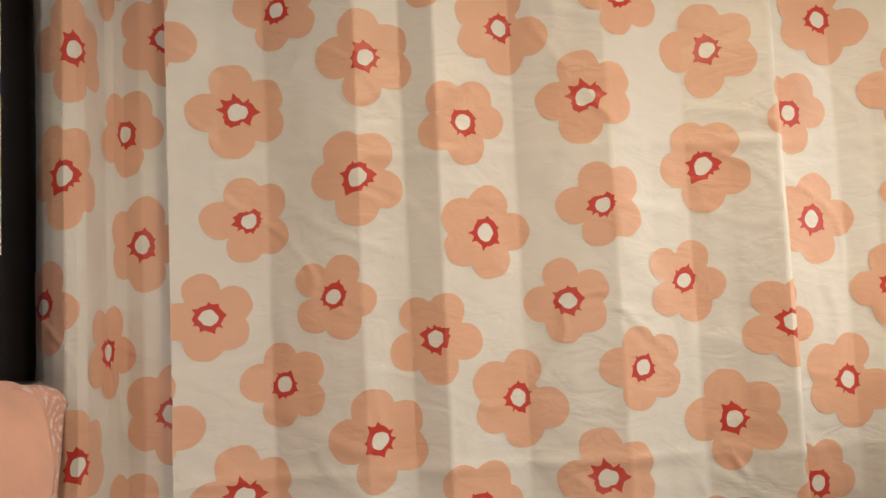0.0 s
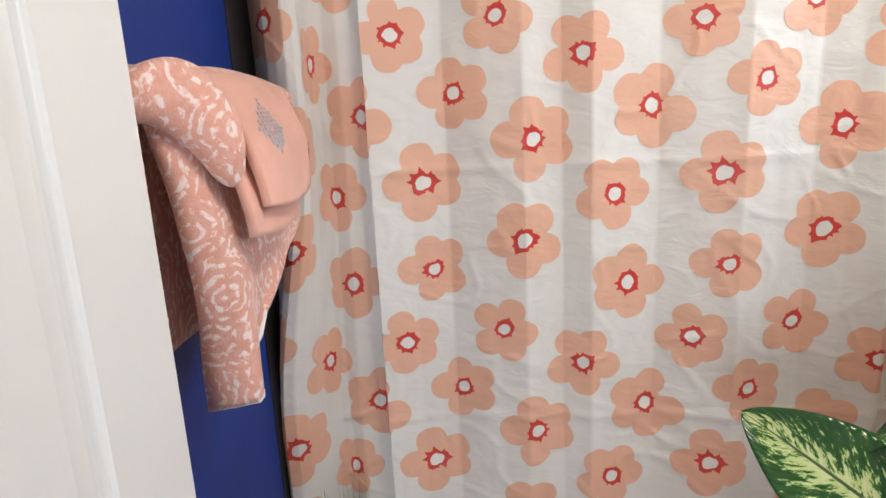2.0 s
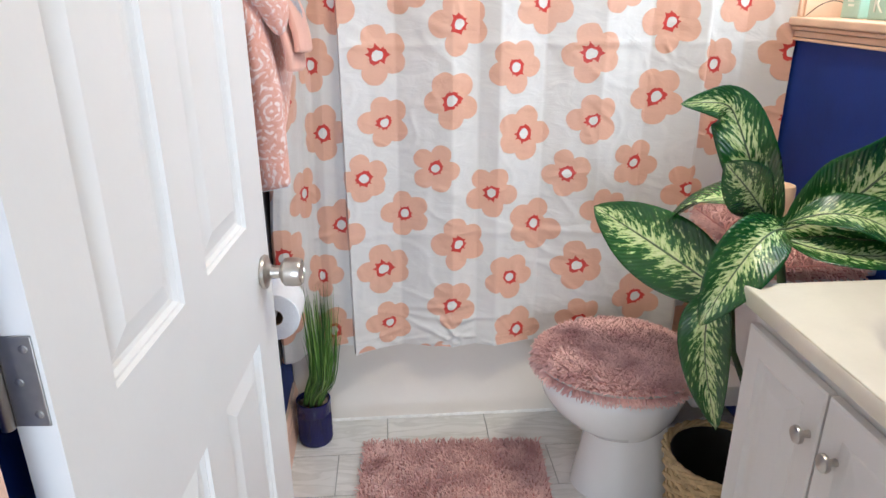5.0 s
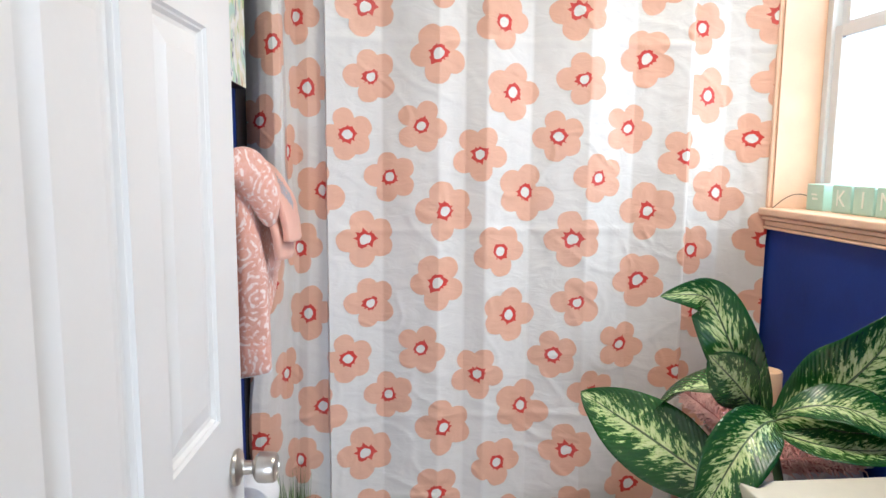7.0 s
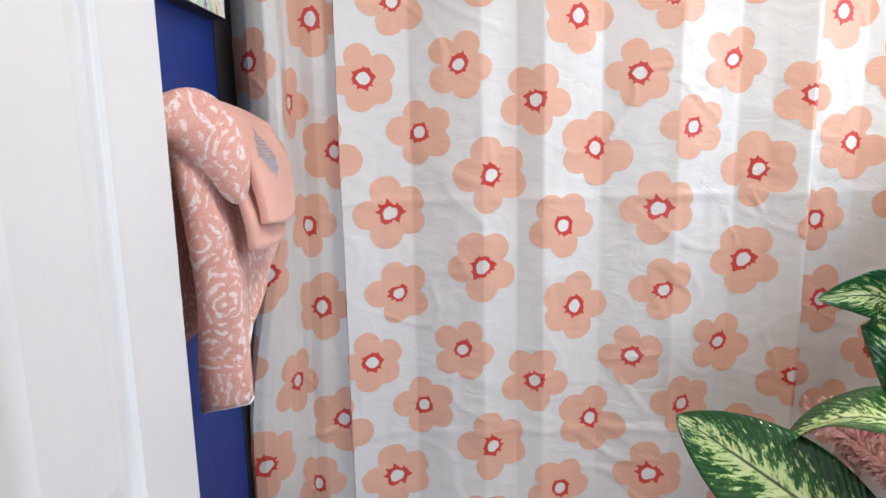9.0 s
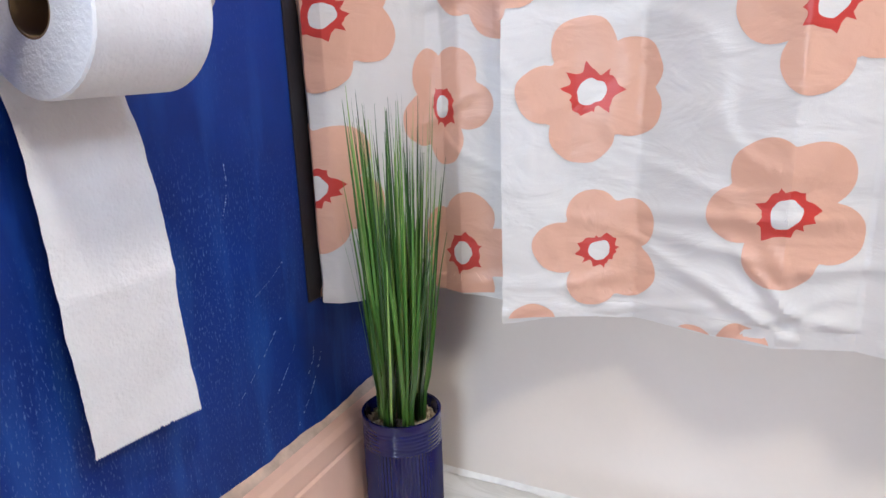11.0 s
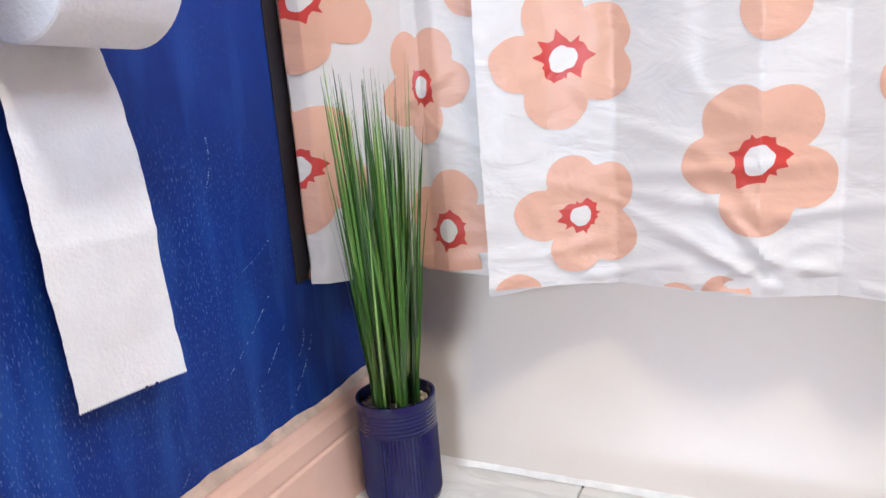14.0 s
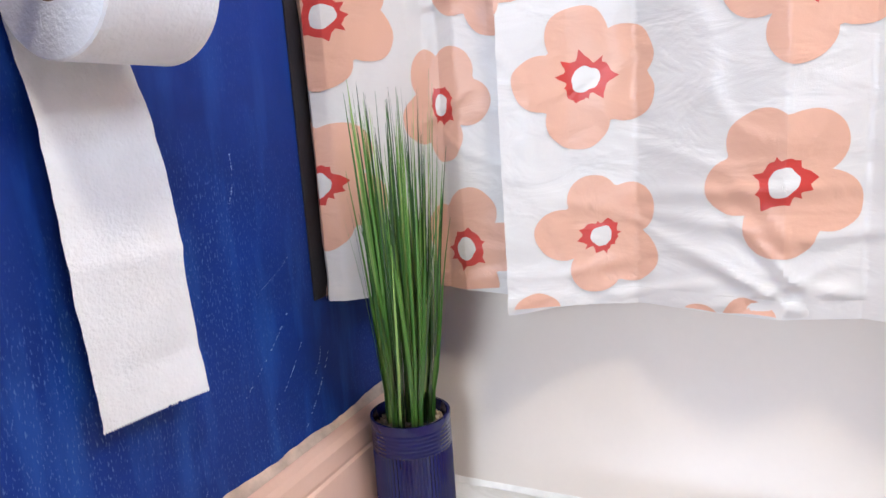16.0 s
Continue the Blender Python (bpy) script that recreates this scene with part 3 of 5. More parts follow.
# ---- shower curtain ----
# plan of the folds, left to right: place along the cloth, then x and y above and below
LOOSE = [(-0.165, 0.006, -0.018, 0.003, -0.030), (-0.140, 0.032, -0.062, 0.003, -0.062), (-0.118, 0.054, -0.088, 0.004, -0.085), (-0.095, 0.074, -0.098, 0.006, -0.104),
         (-0.070, 0.094, -0.103, 0.014, -0.111), (-0.049, 0.109, -0.096, 0.036, -0.105), (-0.030, 0.115, -0.078, 0.056, -0.086), (0.000, 0.113, -0.048, 0.072, -0.054),
         (0.030, 0.110, -0.016, 0.084, -0.018), (0.050, 0.112, 0.001, 0.094, 0.002), (0.080, 0.122, 0.011, 0.110, 0.013), (0.113, 0.139, 0.013, 0.128, 0.018),
         (0.143, 0.170, 0.002, 0.154, 0.008), (0.186, 0.206, 0.012, 0.197, 0.020), (0.202, 0.216, 0.016, 0.214, 0.022)]
# packing folds: the panels between them lean by turns towards and away from the window
PANELS = [(0.223, 0.223, -0.025), (0.300, 0.300, 0.003), (0.376, 0.376, 0.021), (0.455, 0.455, 0.000), (0.535, 0.535, -0.017), (0.612, 0.612, 0.007), (0.671, 0.671, -0.016),
          (0.806, 0.806, 0.019), (0.885, 0.885, -0.003), (0.966, 0.966, -0.022), (1.040, 1.040, -0.001), (1.108, 1.108, 0.014), (1.180, 1.180, 0.001), (1.256, 1.258, -0.021),
          (1.264, 1.266, -0.018), (1.284, 1.265, 0.007), (1.345, 1.322, 0.012), (1.409, 1.387, 0.019), (1.470, 1.445, 0.003), (1.530, 1.512, -0.028)]
FOLDS = LOOSE + [(u, x, y, x, y) for u, x, y in PANELS]
KNOT = [f[0] for f in FOLDS]
TOP = 2.10


def on_fold(u, z):
    u = min(max(u, KNOT[0]), KNOT[-1])
    k = max(i for i in range(len(KNOT) - 1) if KNOT[i] <= u)
    f = (u - KNOT[k]) / (KNOT[k + 1] - KNOT[k])
    g = min(1.0, max(0.0, (z - 0.72) / 0.62))
    g = g * g * (3 - 2 * g)
    a, b = FOLDS[k], FOLDS[k + 1]
    x, y = (a[c] * (1 - g) + a[c - 2] * g for c in (3, 4))
    x2, y2 = (b[c] * (1 - g) + b[c - 2] * g for c in (3, 4))
    return x + f * (x2 - x), y + f * (y2 - y)


def hem(u):
    left = min(1.0, max(0.0, 1 - u / 0.222))
    return 0.311 + 0.021 * left + 0.006 * noise.noise(Vector((u * 5, 0, 3))) - (0.012 * math.exp(-((u - 0.222) / 0.05) ** 2) if u > 0.21 else 0.0)


# sharp creases in the cloth: x, z, length, slope, width, depth
CREASES = [(0.50, 0.350, 0.075, -0.55, 0.0093, 0.0063), (0.53, 0.372, 0.060, -1.10, 0.0085, 0.0058), (0.515, 0.338, 0.060, 0.45, 0.0085, 0.0053), (0.575, 0.345, 0.070, -0.30, 0.0102, 0.0047),
           (0.42, 0.335, 0.060, 0.25, 0.0102, 0.0047), (0.47, 0.415, 0.090, -0.12, 0.0119, 0.0037), (0.49, 0.452, 0.110, 0.04, 0.0119, 0.0037), (0.60, 0.405, 0.080, 0.15, 0.0102, 0.0037),
           (0.33, 0.360, 0.050, 0.30, 0.0093, 0.0032), (0.13, 0.560, 0.040, 0.60, 0.0085, 0.0032), (0.14, 0.700, 0.045, 0.35, 0.0093, 0.0032), (1.16, 1.235, 0.035, -1.60, 0.0076, 0.0027),
           (1.00, 1.480, 0.060, -0.90, 0.0085, 0.0024), (0.98, 1.060, 0.050, -0.90, 0.0085, 0.0024)]


def creased(u, x, z):
    d = 0.0
    for xc, zc, length, slope, width, depth in CREASES:
        a, b = x - xc, z - zc
        if abs(a) < 0.16 and abs(b) < 0.16:
            n, width = math.hypot(1, slope), width * 0.72
            along, off = (a + slope * b) / n, (b - slope * a) / n
            d -= depth * math.exp(-(off / width) ** 2 - (along / length) ** 2) - 0.5 * depth * math.exp(-((off + 2.2 * width) / (1.6 * width)) ** 2 - (along / length) ** 2)
    return d * 1.0


def cloth(u, z):
    """The curtain's surface: folds, soft drape, packing creases and puckers over the hem."""
    x, y = on_fold(u, z)
    swing = 0.004 * noise.noise(Vector((u * 3, z * 0.8, 1.7))) + 0.0030 * noise.noise(Vector((u * 11, z * 4, 4.1))) + 0.0014 * noise.noise(Vector((u * 26, z * 14, 9.0))) - 0.0020 * max(0.0, 0.12 - abs(noise.noise(Vector((u * 6 + 2, z * 9 + u * 4, 5.5))))) / 0.12
    for zc in (1.258, 0.70, 1.79):
        d = (z - zc - 0.006 * noise.noise(Vector((u * 4, zc, 0)))) / 0.011
        swing -= 0.0040 * math.exp(-d * d) * (0.6 + 0.8 * noise.noise(Vector((u * 7, zc * 3, 2))))
    swing += creased(u, x, z)
    low = max(0.0, 1 - (z - 0.31) / 0.12)
    swing += 0.008 * low * low * noise.noise(Vector((u * 9 + z * 20, z * 34 - u * 14, 6)))
    return Vector((x, y + swing, z))


def cloth_at(u, z, lift):
    p = cloth(u, z)
    if lift:
        e = 0.0006
        du, dz = cloth(u + e, z) - cloth(u - e, z), cloth(u, z + 0.002) - cloth(u, z - 0.002)
        nrm = du.cross(dz)
        p = p + nrm.normalized() * lift if nrm.length > 0 else p - Vector((0, lift, 0))
    return p


def shower_curtain():
    t = thing("shower_curtain", "white satin shower curtain printed with peach flowers", "shower curtain")
    us = []
    for a, b in zip(KNOT, KNOT[1:]):
        k = max(1, round((b - a) / 0.005))
        us += [a + (b - a) * i / k for i in range(k)]
    us.append(KNOT[-1])
    zs = [i / 300 for i in range(301)]
    bm = bmesh.new()
    grid = []
    for u in us:
        h = hem(u)
        grid.append([bm.verts.new(cloth(u, h + (TOP - h) * s ** 1.15)) for s in zs])
    for a, b in zip(grid, grid[1:]):
        for j in range(len(zs) - 1):
            bm.faces.new((a[j], b[j], b[j + 1], a[j + 1]))
    part("cloth", bm, CURTAIN_WHITE, t, smooth=40)

    # stitched hem band
    bm = bmesh.new()
    for i in range(len(us) - 1):
        q = []
        for u, s in ((us[i], 0), (us[i + 1], 0), (us[i + 1], 1), (us[i], 1)):
            q.append(bm.verts.new(cloth_at(u, hem(u) + 0.0005 + 0.021 * s + 0.0012 * (1 - s) * noise.noise(Vector((u * 90, 0, 0))), 0.0006 - 0.0003 * s)))
        bm.faces.new(q)
    bmesh.ops.remove_doubles(bm, verts=bm.verts, dist=1e-5)
    part("hem", bm, CURTAIN_WHITE, t, smooth=30)

    # the printed repeat: x, z, radius, and the five petals' bearings
    REPEAT = {"a": (0.345, 1.687, 0.076, 103, 44, -36, 257, 178), "b": (0.278, 1.527, 0.074, 104, 32, -38, 262, 184), "c": (0.397, 1.410, 0.075, 100, 34, -32, 256, 175),
              "d": (0.325, 1.230, 0.085, 101, 30, -24, 259, 180), "e": (0.533, 1.751, 0.084, 116, 56, -24, 266, 188), "f": (0.485, 1.552, 0.075, 142, 66, -8, 290, 220),
              "g": (0.554, 1.313, 0.087, 98, 36, -24, 259, 182), "h": (0.716, 1.841, 0.078, 125, 64, 0, 272, 202), "i": (0.746, 1.650, 0.083, 146, 78, 2, 277, 213),
              "j": (0.653, 1.475, 0.080, 126, 64, -10, 272, 205), "k": (0.789, 1.367, 0.084, 147, 78, -18, 280, 207)}
    step_u, step_z = 0.603, 0.645
    for key in sorted(REPEAT):
        x, z, r, *petals = REPEAT[key]
        for col in (-1, 0, 1, 2):
            for row in (-1, 0, 1, 2):
                uc, zc = x + col * step_u, z - row * step_z
                if row == 2 and key in "bj":
                    zc += 0.016
                if col == -1:
                    zc += 0.004 + 0.007 * row
                if col == 0 and x < 0.45:
                    uc -= 0.005 * row
                if KNOT[0] - r < uc < KNOT[-1] + r and 0.311 - r < zc < TOP + 0.2:
                    flower(t, uc, zc, r, petals, random.Random(ord(key)))
    return t


def outline(r, petals, rng, n):
    """A five-petalled blot of overlapping round petals, some of the notches deep."""
    lobes = [(radians(p + rng.uniform(-3, 3)), rng.uniform(0.54, 0.63), rng.uniform(0.375, 0.435)) for p in petals]
    pts = []
    for k in range(n):
        a = 2 * math.pi * k / n
        best = 0.44
        for p, far, wide in lobes:
            across = far * math.sin(a - p)
            if abs(across) < wide and math.cos(a - p) > 0:
                best = max(best, far * math.cos(a - p) + math.sqrt(wide * wide - across * across))
        pts.append(r * best)
    return pts


def flower(curtain, uc, zc, r, petals, rng):
    n = 90
    edge = outline(r * 1.0, petals, rng, n)
    inner = r * rng.uniform(0.17, 0.20)
    tilt = rng.uniform(0, 180)
    seed = rng.uniform(0, 50)

    def wave(k, f):
        return noise.noise(Vector((math.cos(2 * math.pi * k / n) * f, math.sin(2 * math.pi * k / n) * f, seed)))

    white = [inner * (1.04 - 0.16 * abs(math.sin(radians(360 * k / n - tilt))) + 0.16 * wave(k, 1.6)) for k in range(n)]
    red = [w + inner * max(0.26, 0.56 + 0.42 * wave(k, 0.9 + seed % 1)) for k, w in enumerate(white)]
    k = rng.randrange(6)
    while k < n:
        tall, broad = inner * rng.uniform(0.20, 0.60), rng.choice((1, 2, 2))
        for d in range(-broad, broad + 1):
            red[(k + d) % n] += tall * (1 - abs(d) / (broad + 1)) ** 1.4
        k += rng.choice((7, 8, 10, 12, 15))
    edge = [e * (1 + 0.035 * wave(k, 3.2)) for k, e in enumerate(edge)]
    bm = bmesh.new()
    sets = ((0, white, 2), (white, red, 1), (red, [e * 0.66 + q * 0.34 for e, q in zip(edge, red)], 0), ([e * 0.66 + q * 0.34 for e, q in zip(edge, red)], edge, 0))
    rings = [None]
    for _, ring, _ in sets:
        rings.append([bm.verts.new((uc + q * math.cos(2 * math.pi * k / n), 0, zc + q * math.sin(2 * math.pi * k / n))) for k, q in enumerate(ring)])
    mid = bm.verts.new((uc, 0, zc))
    for s, (_, _, slot) in enumerate(sets):
        for k in range(n):
            k2 = (k + 1) % n
            f = bm.faces.new((mid, rings[1][k2], rings[1][k])) if s == 0 else bm.faces.new((rings[s][k], rings[s][k2], rings[s + 1][k2], rings[s + 1][k]))
            f.material_index = slot
    cut = [(u, (1, 0, 0)) for u in KNOT if abs(u - uc) < r * 1.05]
    for u, nrm in cut:
        out = u in (KNOT[0], KNOT[-1])
        bmesh.ops.bisect_plane(bm, geom=bm.verts[:] + bm.edges[:] + bm.faces[:], plane_co=(u, 0, 0), plane_no=(1 if u == KNOT[-1] else -1, 0, 0), clear_outer=out)
    low = hem(uc) + 0.003
    if zc - r < low:
        bmesh.ops.bisect_plane(bm, geom=bm.verts[:] + bm.edges[:] + bm.faces[:], plane_co=(0, 0, low), plane_no=(0, 0, -1), clear_outer=True)
    if zc + r > TOP:
        bmesh.ops.bisect_plane(bm, geom=bm.verts[:] + bm.edges[:] + bm.faces[:], plane_co=(0, 0, TOP - 0.002), plane_no=(0, 0, 1), clear_outer=True)
    if not bm.faces:
        bm.free()
        return
    bmesh.ops.triangulate(bm, faces=bm.faces)
    bmesh.ops.subdivide_edges(bm, edges=[e for e in bm.edges if e.calc_length() > 0.010], cuts=1)
    bmesh.ops.triangulate(bm, faces=bm.faces)
    bmesh.ops.subdivide_edges(bm, edges=[e for e in bm.edges if e.calc_length() > 0.008], cuts=1)
    bmesh.ops.triangulate(bm, faces=bm.faces)
    for v in bm.verts:
        v.co = cloth_at(v.co.x, v.co.z, 0.0011 if v.co.z > 0.345 else 0.0028)
    bmesh.ops.recalc_face_normals(bm, faces=bm.faces)
    if sum(f.normal.y * f.calc_area() for f in bm.faces) > 0:
        bmesh.ops.reverse_faces(bm, faces=bm.faces)
    part("printed_flower", bm, (PETAL, PRINT_RED, PRINT_CENTRE), curtain, smooth=40)


shower_curtain()
rod = thing("curtain_rod", "plain metal shower curtain rod between two walls", "curtain rod")
part("rod", tube([(0.001, 0.0, TOP + 0.02), (EAST - 0.001, 0.0, TOP + 0.02)], 0.012), ROD, rod, smooth=40)
for x in (0.006, EAST - 0.006):
    part("flange", tube([(x - 0.005, 0, TOP + 0.02), (x + 0.005, 0, TOP + 0.02)], 0.03, 24), ROD, rod, smooth=40)


# ---- door ----
def door():
    d = tagged(new("door_1"), "white six-panel door standing open against the wall", "door", kind="structure")
    d.matrix_world = pose(0.0635, -1.442, 0.012, 0, 0, -4.0)
    w, h, t = 0.734, 2.02, 0.036
    cols, rows = ((0.105, 0.307), (0.399, 0.608)), ((0.22, 0.785), (1.01, 1.645), (1.745, 1.90))
    bm = bmesh.new()
    # stiles and rails on a thinner core
    add_box(bm, (-t + 0.010, 0.002, 0.002), (-0.014, w - 0.002, h - 0.002))
    ys = [0, *cols[0], *cols[1], w]
    for a, b in ((ys[0], ys[1]), (ys[2], ys[3]), (ys[4], ys[5])):
        add_box(bm, (-t, a, 0), (0, b, h))
    zs = [0, *rows[0], *rows[1], *rows[2], h]
    for a, b in ((zs[0], zs[1]), (zs[2], zs[3]), (zs[4], zs[5]), (zs[6], zs[7])):
        for c, e in cols:
            add_box(bm, (-t, c, a), (0, e, b))
    bmesh.ops.remove_doubles(bm, verts=bm.verts, dist=1e-5)
    part("leaf", bm, WHITE_PAINT, d)
    for c, e in cols:
        for a, b in rows:
            bm = bmesh.new()
            rings = []
            # ogee moulding, flat margin, bevel, raised field
            for inset, x in ((0.0, -0.0005), (0.003, -0.0050), (0.006, -0.0055), (0.010, -0.0110), (0.016, -0.0125), (0.046, -0.0040), (0.049, -0.0030)):
                rings.append([bm.verts.new((x, y, z)) for y, z in ((c + inset, a + inset), (e - inset, a + inset), (e - inset, b - inset), (c + inset, b - inset))])
            for r1, r2 in zip(rings, rings[1:]):
                for k in range(4):
                    bm.faces.new((r1[k], r1[(k + 1) % 4], r2[(k + 1) % 4], r2[k]))
            bm.faces.new(rings[-1])
            part("panel", bm, WHITE_PAINT, d)
    k = part("door_handle", lathe([(0, 0), (0.030, 0), (0.033, 0.004), (0.031, 0.009), (0.018, 0.013), (0.013, 0.018), (0.012, 0.034), (0.021, 0.038), (0.0265, 0.044),
                                   (0.0275, 0.056), (0.0265, 0.070), (0.0245, 0.074), (0.022, 0.075), (0.0215, 0.0725), (0, 0.0725)], 48), NICKEL, d, "brushed nickel door knob", smooth=30)
    k.matrix_local = pose(0.0, 0.677, 0.899, 0, 90, 0)
    part("latch_plate", boxes(((-0.028, w, 0.872), (-0.008, w + 0.0015, 0.927)), bevel=0.0005), NICKEL, d)
    for z in (0.20, 1.085, 1.80):
        hg = part("hinge", boxes(((-0.034, -0.0022, z - 0.044), (-0.004, 0.0, z + 0.044)), bevel=0.0008), STEEL, d, "worn steel butt hinge")
        bm = tube([(-0.040, -0.004, z - 0.045), (-0.040, -0.004, z + 0.045)], 0.006, 14)
        part("knuckle", bm, STEEL, hg, smooth=40)
        for dz, dx in ((-0.032, -0.012), (0.0, -0.022), (0.032, -0.012)):
            part("screw", lathe([(0, 0.0012), (0.0032, 0.0008), (0.0042, 0)], 12), STEEL, hg).matrix_local = pose(dx, -0.0022, z + dz, 90, 0, 0)


door()


# ---- picture ----
def picture():
    p = thing("painting", "stretched canvas of loose abstract flowers, mint and coral", "painting", (0.0, -0.46, 1.86))
    part("stretcher", boxes(((0.002, -0.30, -0.228), (0.034, 0.30, 0.228)), bevel=0.002), DARK_EDGE, p)
    part("canvas", sheet(lambda a, b: (0.0352, -0.299 + 0.598 * a, -0.227 + 0.454 * b), 2, 2), CANVAS, p)


picture()


# ---- towels ----
def towel_bar():
    b = thing("towel_bar", "metal towel bar on the blue wall", "towel bar")
    part("bar", tube([(0.068, -0.70, 1.44), (0.068, -0.13, 1.44)], 0.009, 16), NICKEL, b, smooth=40)
    for y in (-0.70, -0.13):
        part("bracket", tube([(0.001, y, 1.44), (0.012, y, 1.44), (0.013, y, 1.44), (0.070, y, 1.44)], 0.016, 18, taper=0.6), NICKEL, b, smooth=40)


def bath_towel():
    t = thing("bath_towel", "peach terry bath towel with pale scrolls, draped over a bar", "towel")

    def drape(a, b):
        # a: across the towel, b: from the wall side over the bar and down the front
        wob = 0.006 * noise.noise(Vector((a * 5, b * 5, 0)))
        if b < 0.30:
            f = b / 0.30
            y = -0.68 + 0.50 * a
            return (0.030 + 0.006 * f + wob * 0.4, y, 1.10 + 0.34 * f)
        if b < 0.42:
            f = (b - 0.30) / 0.12
            an = math.pi * (1 - f)
            y = -0.66 + 0.53 * a
            return (0.069 + 0.036 * math.cos(an), y, 1.440 + 0.028 * math.sin(an) - 0.075 * max(0.0, a - 0.45) ** 1.5)
        f = (b - 0.42) / 0.58
        lead = 0.055 * (1 - a) * math.sin(min(1.0, f * 1.6) * math.pi / 2)
        roll = 0.012 * math.exp(-((a - 0.12) / 0.12) ** 2) * f
        tip = max(0.0, (f - 0.55) / 0.45)
        y0, y1 = -0.66 + 0.115 * f ** 0.8, -0.13 - 0.090 * f ** 0.7 - 0.185 * tip ** 1.3
        x = 0.100 + 0.010 * math.sin(f * 3) + lead * 0.25 + roll + 0.006 * math.sin(a * 9 + f) * f + wob
        if a < 0.06:
            x -= (0.06 - a) * 0.75 * (0.3 + f)
        return (x, y0 + (y1 - y0) * a + 0.012 * f * math.sin(a * 3), 1.440 - 0.435 * f + 0.030 * a * f + 0.080 * a * tip - 0.075 * max(0.0, a - 0.45) ** 1.5 * (1 - f))

    thick(part("cloth", sheet(drape, 44, 70), TERRY, t, smooth=180), 0.013, 0)
    hemline = [Vector(drape(a / 30, 1.0)) + Vector((0.004, 0, 0.0)) for a in range(31)]
    part("hem", tube(hemline, 0.0042, 8), PAPER, t, "white bound hem", smooth=60)

    def lobe(a, b):
        an = 2 * math.pi * a
        c = bez([(0.080, -0.70, 1.432), (0.108, -0.62, 1.470), (0.145, -0.585, 1.420), (0.158, -0.560, 1.330)], b)
        r = (0.030 + 0.010 * math.sin(b * 3)) * math.sqrt(max(0.0, 1 - max(0.0, (b - 0.80) / 0.2) ** 2)) * (1 if b > 0.02 else 0.6)
        return c + Vector((0.62 * r * math.cos(an), 0.55 * r * math.sin(an), 0.95 * r * math.sin(an + 0.5)))

    bm = sheet(lobe, 24, 30)
    bmesh.ops.remove_doubles(bm, verts=bm.verts, dist=1e-4)
    part("folded_corner", bm, TERRY, t, smooth=180)


def spline(points, f):
    """A smooth curve through the points, f from 0 to 1."""
    q = [Vector(p) for p in points]
    q = [2 * q[0] - q[1]] + q + [2 * q[-1] - q[-2]]
    s = min(max(f, 0.0), 0.99999) * (len(points) - 1)
    k = int(s)
    s -= k
    a, b, c, d = q[k:k + 4]
    return 0.5 * (2 * b + (c - a) * s + (2 * a - 5 * b + 4 * c - d) * s * s + (3 * b - a - 3 * c + d) * s ** 3)


def hand_towel():
    t = thing("hand_towel", "plain peach hand towel with silver embroidery, folded over the bath towel", "towel")

    near = [(0.022, -0.505, 1.405), (0.045, -0.492, 1.462), (0.108, -0.512, 1.452), (0.152, -0.541, 1.388), (0.168, -0.540, 1.338), (0.173, -0.529, 1.288)]
    far = [(0.022, -0.235, 1.395), (0.050, -0.205, 1.452), (0.104, -0.208, 1.428), (0.150, -0.262, 1.368), (0.166, -0.300, 1.322), (0.173, -0.332, 1.280)]

    def drape(a, b):
        p = spline(near, b).lerp(spline(far, b), a)
        p.x += 0.004 + 0.010 * math.sin(a * math.pi) * (0.2 + b) + 0.003 * noise.noise(Vector((a * 4, b * 5, 8)))
        p.z += 0.006 * math.sin(a * math.pi) * (1 - b) - 0.004 * math.sin(a * 5) * b
        return p

    thick(part("cloth", sheet(drape, 26, 40), TERRY_PLAIN, t, smooth=180), 0.011, 0)
    thick(part("under_layer", sheet(lambda a, b: Vector(drape(a * (1 - 0.12 * b), b)) + Vector((-0.016, -0.020 * (1 - a) * b, -0.006 - 0.030 * b)), 20, 30), TERRY_PLAIN, t, smooth=180), 0.010, 0)
    # embroidered medallion
    bm = bmesh.new()
    for i in range(-4, 5):
        for j in range(-7, 8):
            if abs(i) / 4.6 + abs(j) / 7.6 <= 1.0 and (i, j) != (0, 0):
                a, b = 0.340 + 0.0371 * i, 0.600 + 0.0164 * j
                c = Vector(drape(a, b))
                u = (Vector(drape(a + 0.01, b)) - Vector(drape(a - 0.01, b))).normalized()
                w = (Vector(drape(a, b + 0.01)) - Vector(drape(a, b - 0.01))).normalized()
                nrm = u.cross(w)
                nrm = nrm.normalized() if nrm.x > 0 else -nrm.normalized()
                c = c + nrm * 0.0062
                s = 0.0030 if (i + j) % 2 else 0.0042
                q = [bm.verts.new(c + s * (math.cos(k * 1.0472) * u + math.sin(k * 1.0472) * w)) for k in range(6)]
                m = bm.verts.new(c + nrm * 0.0016)
                for k in range(6):
                    bm.faces.new((q[k], q[(k + 1) % 6], m))
    bmesh.ops.recalc_face_normals(bm, faces=bm.faces)
    tagged(part("embroidery", bm, THREAD, t, "silver thread medallion"), kind="stuff")


towel_bar()
bath_towel()
hand_towel()


